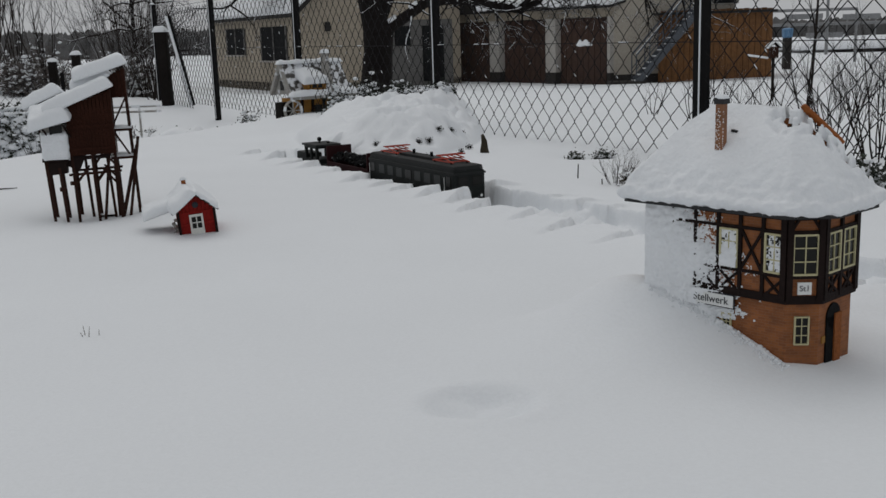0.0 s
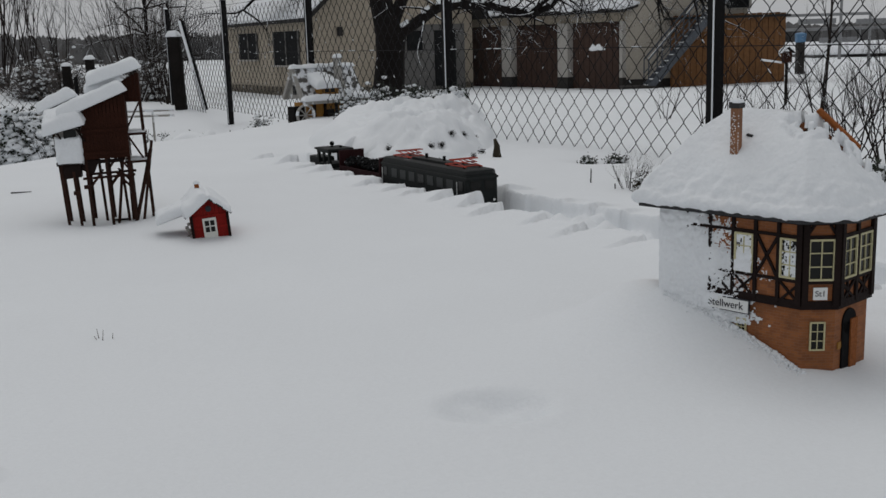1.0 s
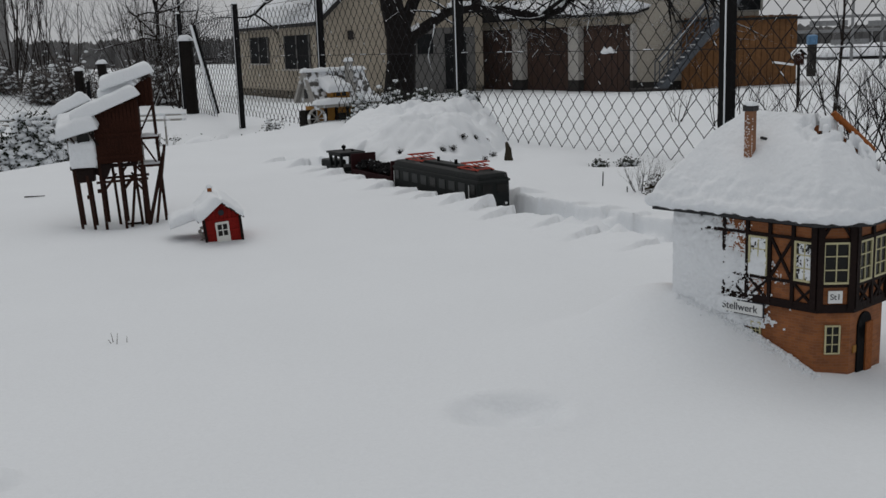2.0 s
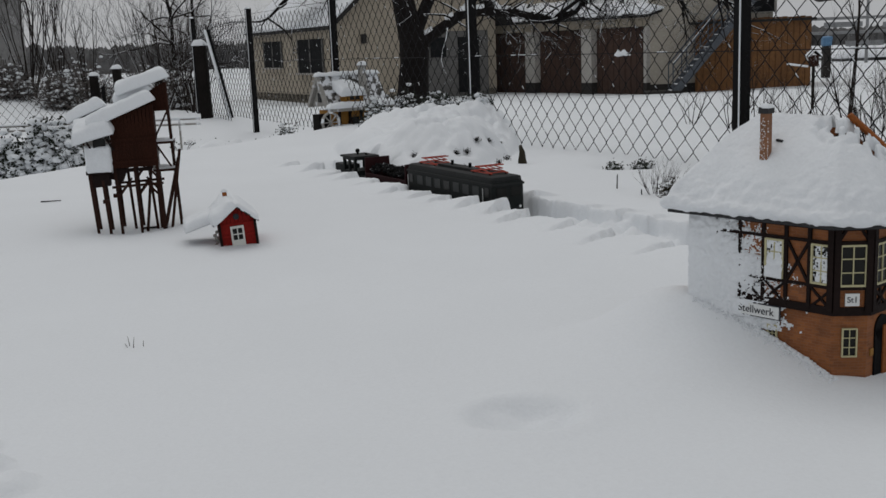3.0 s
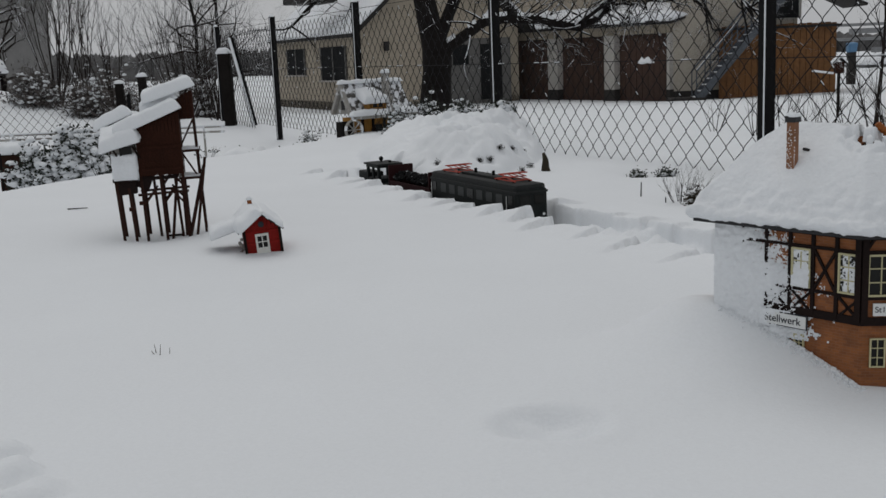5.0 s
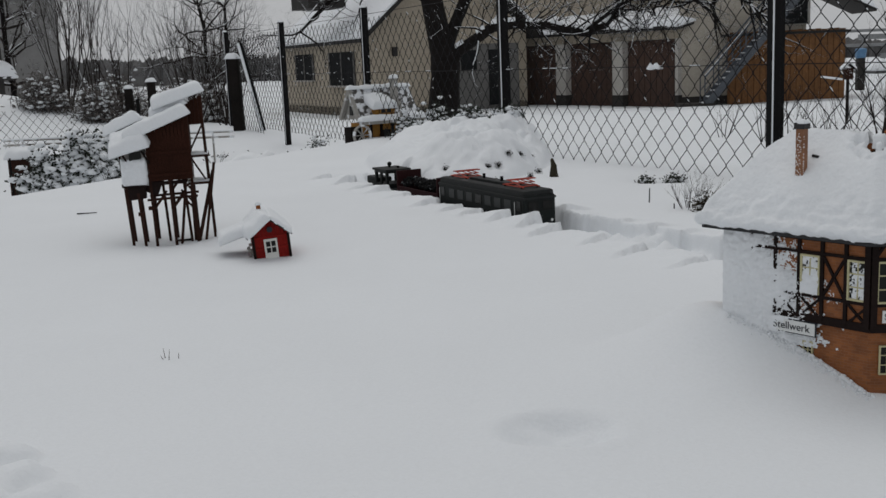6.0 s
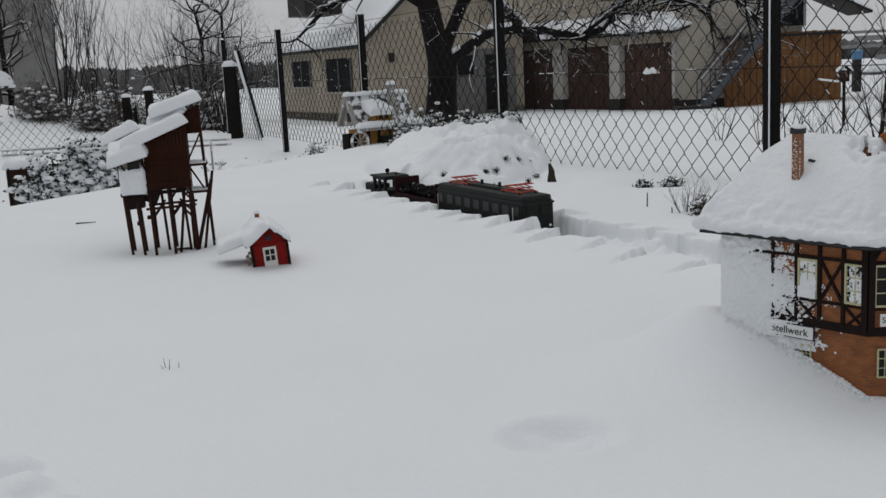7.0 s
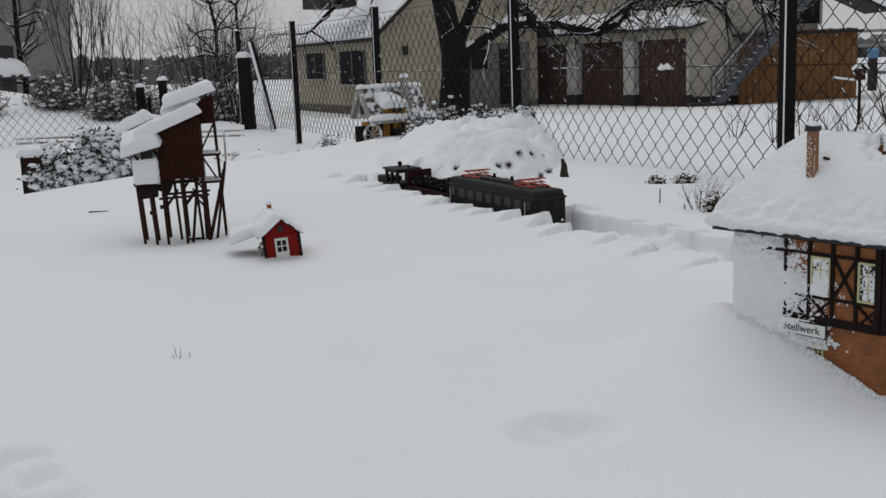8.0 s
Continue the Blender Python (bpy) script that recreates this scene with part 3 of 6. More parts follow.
            for a, b in ((0.04, 0.5), (0.5, 0.96)):
                timber(m, L * a, 0, L * b, sill, 0.0045)
                timber(m, L * a, sill, L * b, 0, 0.0045)
                small_window(box_, m @ at(L * a + 0.005, 0, sill + 0.003), L * (b - a) - 0.010, head - sill - 0.006, 2, 3)
            # arched doorway in the lower storey
            d0 = fx(L * 0.22) if not flip else fx(L * 0.22) - 0.045
            dw = 0.045
            # a matte black block draws the darkness inside the open doorway
            dark = bm_new()
            box(dark, dw, 0.006, 0.125, m @ at(d0 + dw / 2, -0.004, -0.0985))
            rod(dark, m @ Vector((d0 + dw / 2, -0.007, -0.036)), m @ Vector((d0 + dw / 2, -0.001, -0.036)), dw / 2, n=20)
            part("doorway", dark, LOCO_BLACK, box_, "open arched doorway, its dark inside a black block")
            leaf = box(bm_new(), 0.022, 0.004, 0.115, m @ at(d0 + (0.010 if flip else dw - 0.010), -0.0005, -0.090))
            part("door", leaf, TILE_ORANGE, box_, "reddish brown door leaf")
            part("notice", box(bm_new(), 0.010, 0.002, 0.012, m @ at(d0 + (dw + 0.008 if flip else -0.008), -0.0025, -0.072)), YELLOW_WALL, box_, "small yellow notice")

    # crumbs of snow along the foot of the long wall
    rnd = random.Random(3)
    bm = bm_new()
    for i in range(700):
        s, n = rnd.uniform(-0.05, 0.97), abs(rnd.gauss(0, 0.010)) + 0.001
        q = WALL_A + (WALL_E - WALL_A) * s - across * n
        r = rnd.uniform(0.0010, 0.0034) * (1.2 if n < 0.008 else 0.7)
        ball(bm, at(q.x - base.x, q.y - base.y, ground(q.x, q.y) + r * 0.3), r, 1)
    part("loose_snow", rough_up(bm, 0.002, 300, 2), SNOW_CRUMBLY, box_, "loose crumbs of snow at the wall", True, "stuff")
    # roof: tiles under deep snow
    eave = grow(loc, 0.043)
    mid_f = (loc[2] + loc[3]) / 2
    mid_b = (loc[0] + loc[5]) / 2
    r1, r2 = mid_f.lerp(mid_b, 0.27), mid_f.lerp(mid_b, 0.76)
    part("roof", hip_cover(grow(loc, 0.030), r1, r2, z_top + 0.003, z_top + 0.152, 0.006, 0.0, 1, layers=12, steep=0.85), ROOF_TILE, box_, "tiles under the snow, browned for the eave's shade")
    # thin dark strip added to draw the shade below the snowy eave
    part("eave_shade_strip", prism(grow(loc, 0.031), z_top - 0.003, z_top + 0.003), DARK_SLATE, box_, "dark strip put in for the shade along the eave")
    hip_end = eave[3].lerp(eave[4], 0.35)
    part("roof_snow", hip_cover(eave, r1, r2, z_top + 0.000, z_top + 0.152, 0.026, 0.0044, 2, layers=80, step=0.0035, bare=(r1, r1.lerp(hip_end, 0.66), 0.058)), SNOW_CRUMBLY, box_, "thick lumpy snow on a hipped roof", smooth=True)
    # hip tiles showing through
    for q in range(13):
        f0, f1 = 0.06 + q * 0.035, 0.06 + (q + 1.25) * 0.035
        a, b = r1.lerp(hip_end, f0), r1.lerp(hip_end, f1)
        za = z_top + 0.022 + 0.152 * (1 - f0) ** 0.85
        zb = z_top + 0.022 + 0.152 * (1 - f1) ** 0.85
        part("hip_tile", rod(bm_new(), (a.x, a.y, za + 0.0015), (b.x, b.y, zb - 0.001), 0.0050, 0.0062, 10), TILE_ORANGE, box_)
    # chimney on the camera's side of the roof
    ch = Vector((0.482 - base.x, 1.790 - base.y))
    cz = z_top + 0.040
    chim = part("chimney", box(bm_new(), 0.0145, 0.0145, 0.145, at(ch.x, ch.y, cz + 0.068) @ pose(0, 0, 0, 0, 0, 44), 0.0006), BRICK, box_, "slim orange brick chimney")
    part("cap", box(bm_new(), 0.0195, 0.0195, 0.011, at(ch.x, ch.y, cz + 0.138) @ pose(0, 0, 0, 0, 0, 44), 0.001), DARK_SLATE, chim, "dark soot-stained cap")
    part("cap_snow", snow_pad(0.018, 0.018, 0.007, 4, 0.0018, m=at(ch.x, ch.y, cz + 0.143) @ pose(0, 0, 0, 0, 0, 44)), SNOW_CRUMBLY, chim, smooth=True)
    bm = bm_new()
    for i in range(170):
        v = Vector((-0.0074, rnd.uniform(-0.003, 0.007), rnd.random() * 0.125)) if i % 4 else Vector((rnd.uniform(-0.007, -0.005), -0.0074, rnd.uniform(0, 0.12)))
        v.rotate(Euler((0, 0, radians(44))))
        ball(bm, at(ch.x + v.x, ch.y + v.y, cz + v.z), rnd.uniform(0.0005, 0.0012), 1)
    part("blown_snow", bm, SNOW_CRUMBLY, chim, "", True, "stuff")
    part("hatch", box(bm_new(), 0.018, 0.012, 0.004, at(ch.x + 0.030, ch.y + 0.010, cz + 0.085) @ pose(0, 0, 0, 10, 0, 44)), DARK_SLATE, box_, "small dark roof hatch")


signal_box()


# ---- the timber tower ----
def tower():
    t = thing("coaling_tower", at(-1.17, 3.60, 0) @ pose(0, 0, 0, 0, -0.8, 0), "brown timber model coaling tower on tall legs, snow-roofed", "model building")
    X, Y = -1.17, 3.60

    def P(name, bm, material, label="", smooth=False):
        return part(name, bm, material, t, label, smooth)

    # bunker body: a tall box of upright boards, sloping top, turned to show two sides
    turn = pose(0, 0, 0, 0, 0, 15)
    W, D, z0 = 0.150, 0.16, 0.205
    bunker = P("bunker", box(bm_new(), W - 0.006, D - 0.006, 0.150, turn @ at(-0.015, 0, z0 + 0.077)), BOARD_BROWN, "red-brown upright board bunker")
    n = 12
    for i in range(n):
        x0 = -W / 2 + W * i / n
        xm = x0 + W / n / 2
        top = 0.366 + 0.052 * (i + 0.5) / n
        part("board", box(bm_new(), W / n - 0.0012, D + 0.001 * (i % 2), top - z0, turn @ at(xm - 0.015, 0, (top + z0) / 2)), BOARD_BROWN, bunker)
    for z in (0.225, 0.30):
        P("batten", box(bm_new(), W * 1.02, 0.005, 0.010, turn @ at(-0.015, -D / 2 - 0.002, z)), BOARD_BROWN)
    slope = math.degrees(math.atan2(0.058, W))
    roof_m = turn @ at(-0.034, 0, 0.392) @ pose(0, 0, 0, 0, -slope, 0)
    P("roof_board", box(bm_new(), 0.212, 0.20, 0.005, roof_m), BOARD_BROWN)
    P("roof_snow", snow_pad(0.235, 0.235, 0.034, 1, 0.005, lump=0.28, m=roof_m @ at(-0.010, 0.01, 0.003), lip=0.5), SNOW, "smooth thick snow on the roof", True)
    # hoist cabin behind and above
    hoist = turn @ at(0.076, 0.03, -0.022)
    cab = bm_new()
    for i in range(5):
        box(cab, 0.0125, 0.10, 0.072 + 0.006 * i, hoist @ at(-0.026 + 0.0135 * i, 0, 0.445 + 0.003 * i))
    P("hoist_cabin", cab, BOARD_BROWN)
    hr = hoist @ at(-0.035, 0, 0.502) @ pose(0, 0, 0, 0, -17, 0)
    P("roof_board", box(bm_new(), 0.150, 0.13, 0.004, hr), BOARD_BROWN)
    P("roof_snow", snow_pad(0.180, 0.150, 0.034, 2, 0.005, lump=0.28, m=hr @ at(-0.012, 0, 0.002), lip=0.5), SNOW, "", True)
    step_m = turn @ at(-0.004, 0.045, 0.438) @ pose(0, 0, 0, 0, -24, 0)
    P("roof_board", box(bm_new(), 0.10, 0.12, 0.004, step_m), BOARD_BROWN)
    P("roof_snow", snow_pad(0.13, 0.15, 0.036, 12, 0.006, lump=0.25, m=step_m @ at(0, 0, 0.002), lip=0.6), SNOW, "", True)
    # hoist shaft, platforms and ladder
    for sx in (-0.026, 0.030):
        for sy in (-0.045, 0.045):
            a, b = hoist @ Vector((sx, sy, 0.42)), hoist @ Vector((sx * 1.25 + 0.004, sy, -0.06))
            P("leg", beam(bm_new(), a, b, 0.0085), LEG_BROWN)
    for z, w in ((0.300, 0.075), (0.205, 0.085)):
        P("platform", box(bm_new(), w, 0.12, 0.008, hoist @ at(0.005, -0.005, z)), LEG_BROWN)
        P("platform_snow", snow_pad(w * 0.9, 0.10, 0.007, z * 100, 0.006, m=hoist @ at(0.005, -0.008, z + 0.004)), SNOW, "", True)
    P("brace", beam(bm_new(), hoist @ Vector((-0.024, -0.05, 0.31)), hoist @ Vector((0.03, -0.05, 0.41)), 0.006), LEG_BROWN)
    P("brace", beam(bm_new(), hoist @ Vector((0.028, -0.05, 0.21)), hoist @ Vector((-0.022, -0.05, 0.30)), 0.006), LEG_BROWN)
    P("prop", beam(bm_new(), hoist @ Vector((0.052, -0.06, 0.245)), hoist @ Vector((-0.022, -0.085, -0.02)), 0.010), LEG_BROWN)
    lad = P("ladder", beam(beam(bm_new(), hoist @ Vector((-0.034, -0.052, 0.20)), hoist @ Vector((-0.034, -0.052, 0.30)), 0.003), hoist @ Vector((-0.018, -0.052, 0.20)), hoist @ Vector((-0.018, -0.052, 0.30)), 0.003), WHITE_PAINT, "pale little ladder")
    for i in range(7):
        part("rung", rod(bm_new(), hoist @ Vector((-0.034, -0.052, 0.208 + i * 0.013)), hoist @ Vector((-0.018, -0.052, 0.208 + i * 0.013)), 0.0014, n=6), WHITE_PAINT, lad)
    # legs of the bunker with braces
    for lx in (-0.085, -0.02, 0.055):
        for ly in (-0.065, 0.065):
            P("leg", beam(bm_new(), turn @ Vector((lx, ly, z0)), turn @ Vector((lx + 0.004, ly, -0.06)), 0.0095), LEG_BROWN)
    for ly in (-0.065, 0.065):
        P("tie_beam", beam(bm_new(), turn @ Vector((-0.10, ly, 0.14)), turn @ Vector((0.07, ly, 0.143)), 0.008), LEG_BROWN)
        for lx, s in ((-0.085, 1), (-0.02, 1), (0.055, -1)):
            P("brace", beam(bm_new(), turn @ Vector((lx, ly - 0.006, 0.10)), turn @ Vector((lx + s * 0.045, ly - 0.006, 0.155)), 0.0065), LEG_BROWN)
            P("brace", beam(bm_new(), turn @ Vector((lx, ly + 0.006, 0.16)), turn @ Vector((lx + s * 0.035, ly + 0.006, 0.205)), 0.0065), LEG_BROWN)
    for lx, ly, dx in ((0.025, -0.02, 0.012), (-0.05, 0.03, 0.010), (0.055, 0.0, 0.006)):
        P("leg", beam(bm_new(), turn @ Vector((lx, ly, z0)), turn @ Vector((lx + dx, ly, -0.06)), 0.009), LEG_BROWN)
    P("prop", beam(bm_new(), turn @ Vector((0.035, -0.05, z0)), turn @ Vector((-0.002, -0.04, -0.04)), 0.008), LEG_BROWN)
    P("prop", beam(bm_new(), hoist @ Vector((0.058, -0.065, 0.275)), hoist @ Vector((0.004, -0.080, -0.02)), 0.008), LEG_BROWN)
    P("lower_beam", box(bm_new(), 0.125, 0.012, 0.012, turn @ at(-0.03, -0.062, z0 - 0.010)), TIMBER_DARK)
    P("chute", box(bm_new(), 0.045, 0.07, 0.05, turn @ at(-0.075, -0.03, 0.185) @ pose(0, 0, 0, 0, 25, 0)), TIMBER_DARK)
    # snow-plastered lean-to cabin on the outer side
    lean = turn @ at(-0.135, -0.03, 0)
    P("cabin", box(bm_new(), 0.075, 0.105, 0.115, lean @ at(0, 0, 0.255), 0.002), PALE_WOOD, "frosted plank cabin")
    P("blown_snow", snow_pad(0.084, 0.092, 0.013, 3, 0.004, lump=0.5, m=lean @ at(0.002, -0.052, 0.240) @ pose(0, 0, 0, 90, 0, 0), lip=0.8), SNOW_CRUMBLY, "", True)
    P("window", box(bm_new(), 0.040, 0.008, 0.035, lean @ at(0.010, -0.058, 0.293)), GLASS_DARK, "dark cabin window")
    rm = lean @ at(-0.008, -0.010, 0.336) @ pose(0, 0, 0, 14, -14, 0)
    P("roof_board", box(bm_new(), 0.12, 0.15, 0.004, rm), TIMBER_DARK)
    P("roof_snow", snow_pad(0.130, 0.165, 0.036, 5, 0.006, m=rm @ at(0, 0, 0.002), lip=0.55), SNOW, "", True)
    for sx in (-1, 1):
        P("bracket", beam(bm_new(), lean @ Vector((0.034 * sx, -0.08, 0.312)), lean @ Vector((0.034 * sx + 0.02, -0.054, 0.268)), 0.005), TIMBER_DARK)
    # rear lean-to roof seen over the cabin
    rr = turn @ at(-0.165, 0.10, 0.385) @ pose(0, 0, 0, -6, -22, 0)
    P("rear_roof", box(bm_new(), 0.10, 0.11, 0.004, rr), TIMBER_DARK)
    P("rear_roof_snow", snow_pad(0.13, 0.14, 0.036, 8, 0.007, lip=0.55, m=rr @ at(0, 0, 0.002)), SNOW, "", True)
    P("rear_wall", box(bm_new(), 0.075, 0.085, 0.16, turn @ at(-0.155, 0.10, 0.295)), BOARD_BROWN)
    P("floor_beam", box(bm_new(), 0.085, 0.12, 0.012, lean @ at(0, 0, 0.196)), TIMBER_DARK)
    P("machinery", rough_up(box(bm_new(), 0.055, 0.06, 0.045, lean @ at(0.004, -0.02, 0.168), 0.004), 0.008, 60, 6), TIMBER_DARK)
    for lx in (-0.034, 0.006):
        for ly in (-0.045, 0.05):
            P("leg", beam(bm_new(), lean @ Vector((lx, ly, 0.20)), lean @ Vector((lx + 0.012, ly, -0.06)), 0.009), LEG_BROWN)
    P("foot_block", box(bm_new(), 0.022, 0.02, 0.012, lean @ at(0.012, -0.045, 0.095)), LEG_BROWN)
    P("foot_block", box(bm_new(), 0.022, 0.02, 0.012, turn @ at(-0.088, -0.068, 0.112)), LEG_BROWN)


tower()


# ---- the red hut ----
def hut():
    t = thing("hut", at(-0.726, 3.075, -0.010) @ pose(0, 0, 0, 0, -4, 17), "red board model hut with white door, snow-covered roof", "model building")
    w, d, h = 0.106, 0.17, 0.086
    wall = part("wall", box(bm_new(), w - 0.004, d - 0.004, h + 0.05, at(0, d / 2, (h - 0.05) / 2)), RED_BOARD, t)
    n = 9
    for i in range(n):
        x = -w / 2 + w * (i + 0.5) / n
        top = h + 0.048 * (1 - abs(x) / (w / 2)) ** 1.0
        part("board", box(bm_new(), w / n - 0.0008, d, top + 0.05, at(x, d / 2, (top - 0.05) / 2)), RED_BOARD, wall)
    for x in (-w / 2, w / 2):
        part("corner_post", box(bm_new(), 0.008, 0.008, h + 0.05, at(x, -0.001, (h - 0.05) / 2)), TIMBER_DARK, t)
    part("cross_batten", box(bm_new(), w, 0.003, 0.006, at(0, -0.0025, 0.045)), RED_BOARD, t)
    part("cross_batten", box(bm_new(), w, 0.003, 0.006, at(0, -0.0025, h - 0.006)), RED_BOARD, t)
    part("gable_vent", rod(bm_new(), (0, 0.001, h + 0.016), (0, -0.004, h + 0.016), 0.009, n=12), BLACK_PAINT, t)
    door = part("door", box(bm_new(), 0.040, 0.005, 0.105, at(-0.002, -0.003, 0.022)), WHITE_PAINT, t, "white door with a glazed top")
    part("pane", box(bm_new(), 0.028, 0.003, 0.034, at(-0.002, -0.0052, 0.050)), GLASS_DARK, door)
    for x, z, a, b in ((-0.002, 0.050, 0.003, 0.034), (-0.002, 0.050, 0.028, 0.003)):
        part("glazing_bar", box(bm_new(), a, 0.002, b, at(x, -0.0065, z)), WHITE_PAINT, door)
    for s in (-1, 1):
        ang = math.degrees(math.atan2(0.048, w / 2))
        ln = 0.088 if s < 0 else 0.082
        ang *= 0.85 if s < 0 else 0.95
        m = at(s * (ln / 2) * math.cos(radians(ang)), d / 2 - 0.012, h + 0.052 - (ln / 2) * math.sin(radians(ang))) @ pose(0, 0, 0, 0, s * ang, 0)
        part("roof_board", box(bm_new(), ln, d + 0.05, 0.004, m), DARK_SLATE, t)
        part("roof_snow", snow_pad(ln * 1.02, d + 0.055, 0.028 if s < 0 else 0.012, s + 4, 0.005, lump=0.4, m=m @ at(-s * 0.004, 0.006, 0.002)), SNOW, t, "smooth snow on the roof", True)
    part("chimney", box(bm_new(), 0.013, 0.013, 0.05, at(-0.020, 0.07, h + 0.062)), TILE_ORANGE, t)
    part("chimney_snow", snow_pad(0.018, 0.018, 0.008, 3, 0.003, m=at(-0.020, 0.07, h + 0.087)), SNOW, t, "", True)
    # a lower shed roof carried on from the long slope
    m = at(-0.094, d / 2 + 0.026, 0.083) @ pose(0, 0, 0, 0, -13, 0)
    part("shed_roof", box(bm_new(), 0.10, d * 0.75, 0.004, m), DARK_SLATE, t)
    part("roof_snow", snow_pad(0.120, d * 0.84, 0.024, 9, 0.005, lump=0.3, m=m @ at(0.004, 0, 0.002), lip=0.7), SNOW, t, "", True)
    # small lean-to with stacked odds and ends
    bm = bm_new()
    for i in range(7):
        ball(bm, at(-w / 2 - 0.008 - 0.003 * (i % 3), 0.034 + 0.004 * (i % 2), 0.004 + 0.009 * i), 0.007, 1)
    part("woodpile", rough_up(bm, 0.006, 90, 2), PALE_WOOD, t, "snow-flecked pile of logs")


hut()


# ---- the watermill ----
def mill():
    t = thing("watermill", at(-1.085, 8.5, -0.09) @ pose(0, 0, 0, 0, 0, 40), "ochre model watermill with snow-laden gable roof", "model building")

    def P(name, bm, material, label="", smooth=False):
        return part(name, bm, material, t, label, smooth)

    P("lower_wall", box(bm_new(), 0.44, 0.30, 0.24, at(0.20, 0.15, 0.06)), YELLOW_WALL, "ochre lower wall")
    for x in (-0.02, 0.08, 0.19, 0.30, 0.40):
        P("post", box(bm_new(), 0.018, 0.02, 0.24, at(x, -0.006, 0.06)), TIMBER_DARK)
    P("doorway", box(bm_new(), 0.07, 0.012, 0.15, at(0.135, -0.004, 0.05)), GLASS_DARK)
    # solid dark box added to draw the shade within the porch
    P("porch_shade_block", box(bm_new(), 0.10, 0.10, 0.22, at(-0.14, 0.08, 0.05)), OLD_WOOD)
    # gable end towards the camera's left, ridge running across
    w, h, z = 0.50, 0.24, 0.22
    bm = bm_new()
    tri = [(-0.10, 0.0), (0.0, h), (0.10, 0.0)]
    for (y0, z0), (y1, z1) in ((tri[0], tri[1]), (tri[1], tri[2])):
        beam(bm, (-0.13, 0.13 + y0 * 1.4, z + z0 - 0.02), (-0.13, 0.13 + y1 * 1.4, z + z1), 0.03)
    P("gable_frame", bm, PALE_WOOD, "snow-coated gable boards")
    for x in (-0.11, 0.44):
        bm = bm_new()
        v = [bm.verts.new((x, 0.13 + y * 1.3, z + zz)) for y, zz in tri]
        bm.faces.new(v)
        r = bmesh.ops.extrude_face_region(bm, geom=bm.faces[:])
        bmesh.ops.translate(bm, verts=[v for v in r["geom"] if isinstance(v, bmesh.types.BMVert)], vec=(0.012, 0, 0))
        P("gable_wall", bm, PALE_WOOD)
    P("window", box(bm_new(), 0.012, 0.045, 0.075, at(-0.112, 0.13, z + 0.07)), GLASS_DARK)
    for s in (-1, 1):
        a = math.degrees(math.atan2(h, 0.14))
        m = at(0.16, 0.13 + s * 0.07, z + h / 2) @ pose(0, 0, 0, -s * a, 0, 0)
        P("roof_slope", box(bm_new(), 0.60, 0.29, 0.012, m), MILL_STONE, "shingled roof dusted with snow")
    P("ridge_snow", snow_pad(0.62, 0.055, 0.028, 2, 0.014, m=at(0.16, 0.13, z + h + 0.004)), SNOW, "", True)
    # dormer with a deep snow cap
    P("dormer", box(bm_new(), 0.18, 0.16, 0.11, at(0.10, 0.03, z + 0.075)), YELLOW_WALL)
    P("window", box(bm_new(), 0.13, 0.01, 0.062, at(0.10, -0.052, z + 0.075)), GLASS_DARK)
    for x in (0.045, 0.10, 0.155):
        P("glazing_bar", box(bm_new(), 0.008, 0.006, 0.07, at(x, -0.059, z + 0.075)), YELLOW_WALL)
    P("dormer_snow", snow_pad(0.23, 0.22, 0.05, 6, 0.012, m=at(0.09, 0.035, z + 0.128) @ pose(0, 0, 0, 22, 0, 0)), SNOW, "", True)
    P("chimney", box(bm_new(), 0.05, 0.05, 0.24, at(0.24, 0.02, z + 0.20), 0.004), PALE_WOOD, "pale square chimney")
    P("chimney_snow", snow_pad(0.06, 0.06, 0.03, 7, 0.008, m=at(0.24, 0.02, z + 0.32)), SNOW, "", True)
    P("flume", box(bm_new(), 0.60, 0.075, 0.03, at(0.16, -0.06, z - 0.025)), PALE_WOOD, "long water channel")
    P("flume_snow", snow_pad(0.64, 0.085, 0.042, 9, 0.013, m=at(0.16, -0.06, z - 0.008)), SNOW, "", True)
    P("prop", beam(bm_new(), (0.20, -0.10, z + 0.13), (0.25, -0.16, -0.05), 0.024), PALE_WOOD)
    P("prop", beam(bm_new(), (0.30, -0.10, z), (0.27, -0.16, -0.05), 0.024), PALE_WOOD)
    wheel = P("mill_wheel", bm_new(), PALE_WOOD, "snow-coated water wheel")
    c, R = Vector((-0.16, -0.09, 0.10)), 0.078
    for k in range(14):
        a0, a1 = 2 * math.pi * k / 14, 2 * math.pi * (k + 1) / 14
        p = [c + Vector((math.cos(a) * R, 0, math.sin(a) * R)) for a in (a0, a1)]
        part("rim", beam(bm_new(), p[0], p[1], 0.024, 0.012), PALE_WOOD if k % 3 else SNOW_CRUMBLY, wheel)
    for k in range(4):
        a0 = math.pi * k / 4
        v = Vector((math.cos(a0) * R, 0, math.sin(a0) * R))
        part("spoke", beam(bm_new(), c + v, c - v, 0.007), PALE_WOOD, wheel)


mill()


# ---- the train ----
RAIL = -0.095


def train_pose(s):
    """The pose of a vehicle whose middle is s metres along the track; its x runs against the way of travel."""
    p = TRACK_A + TRACK_D * s
    return Matrix(((-TRACK_D.x, TRACK_D.y, 0, p.x), (-TRACK_D.y, -TRACK_D.x, 0, p.y), (0, 0, 1, RAIL), (0, 0, 0, 1)))


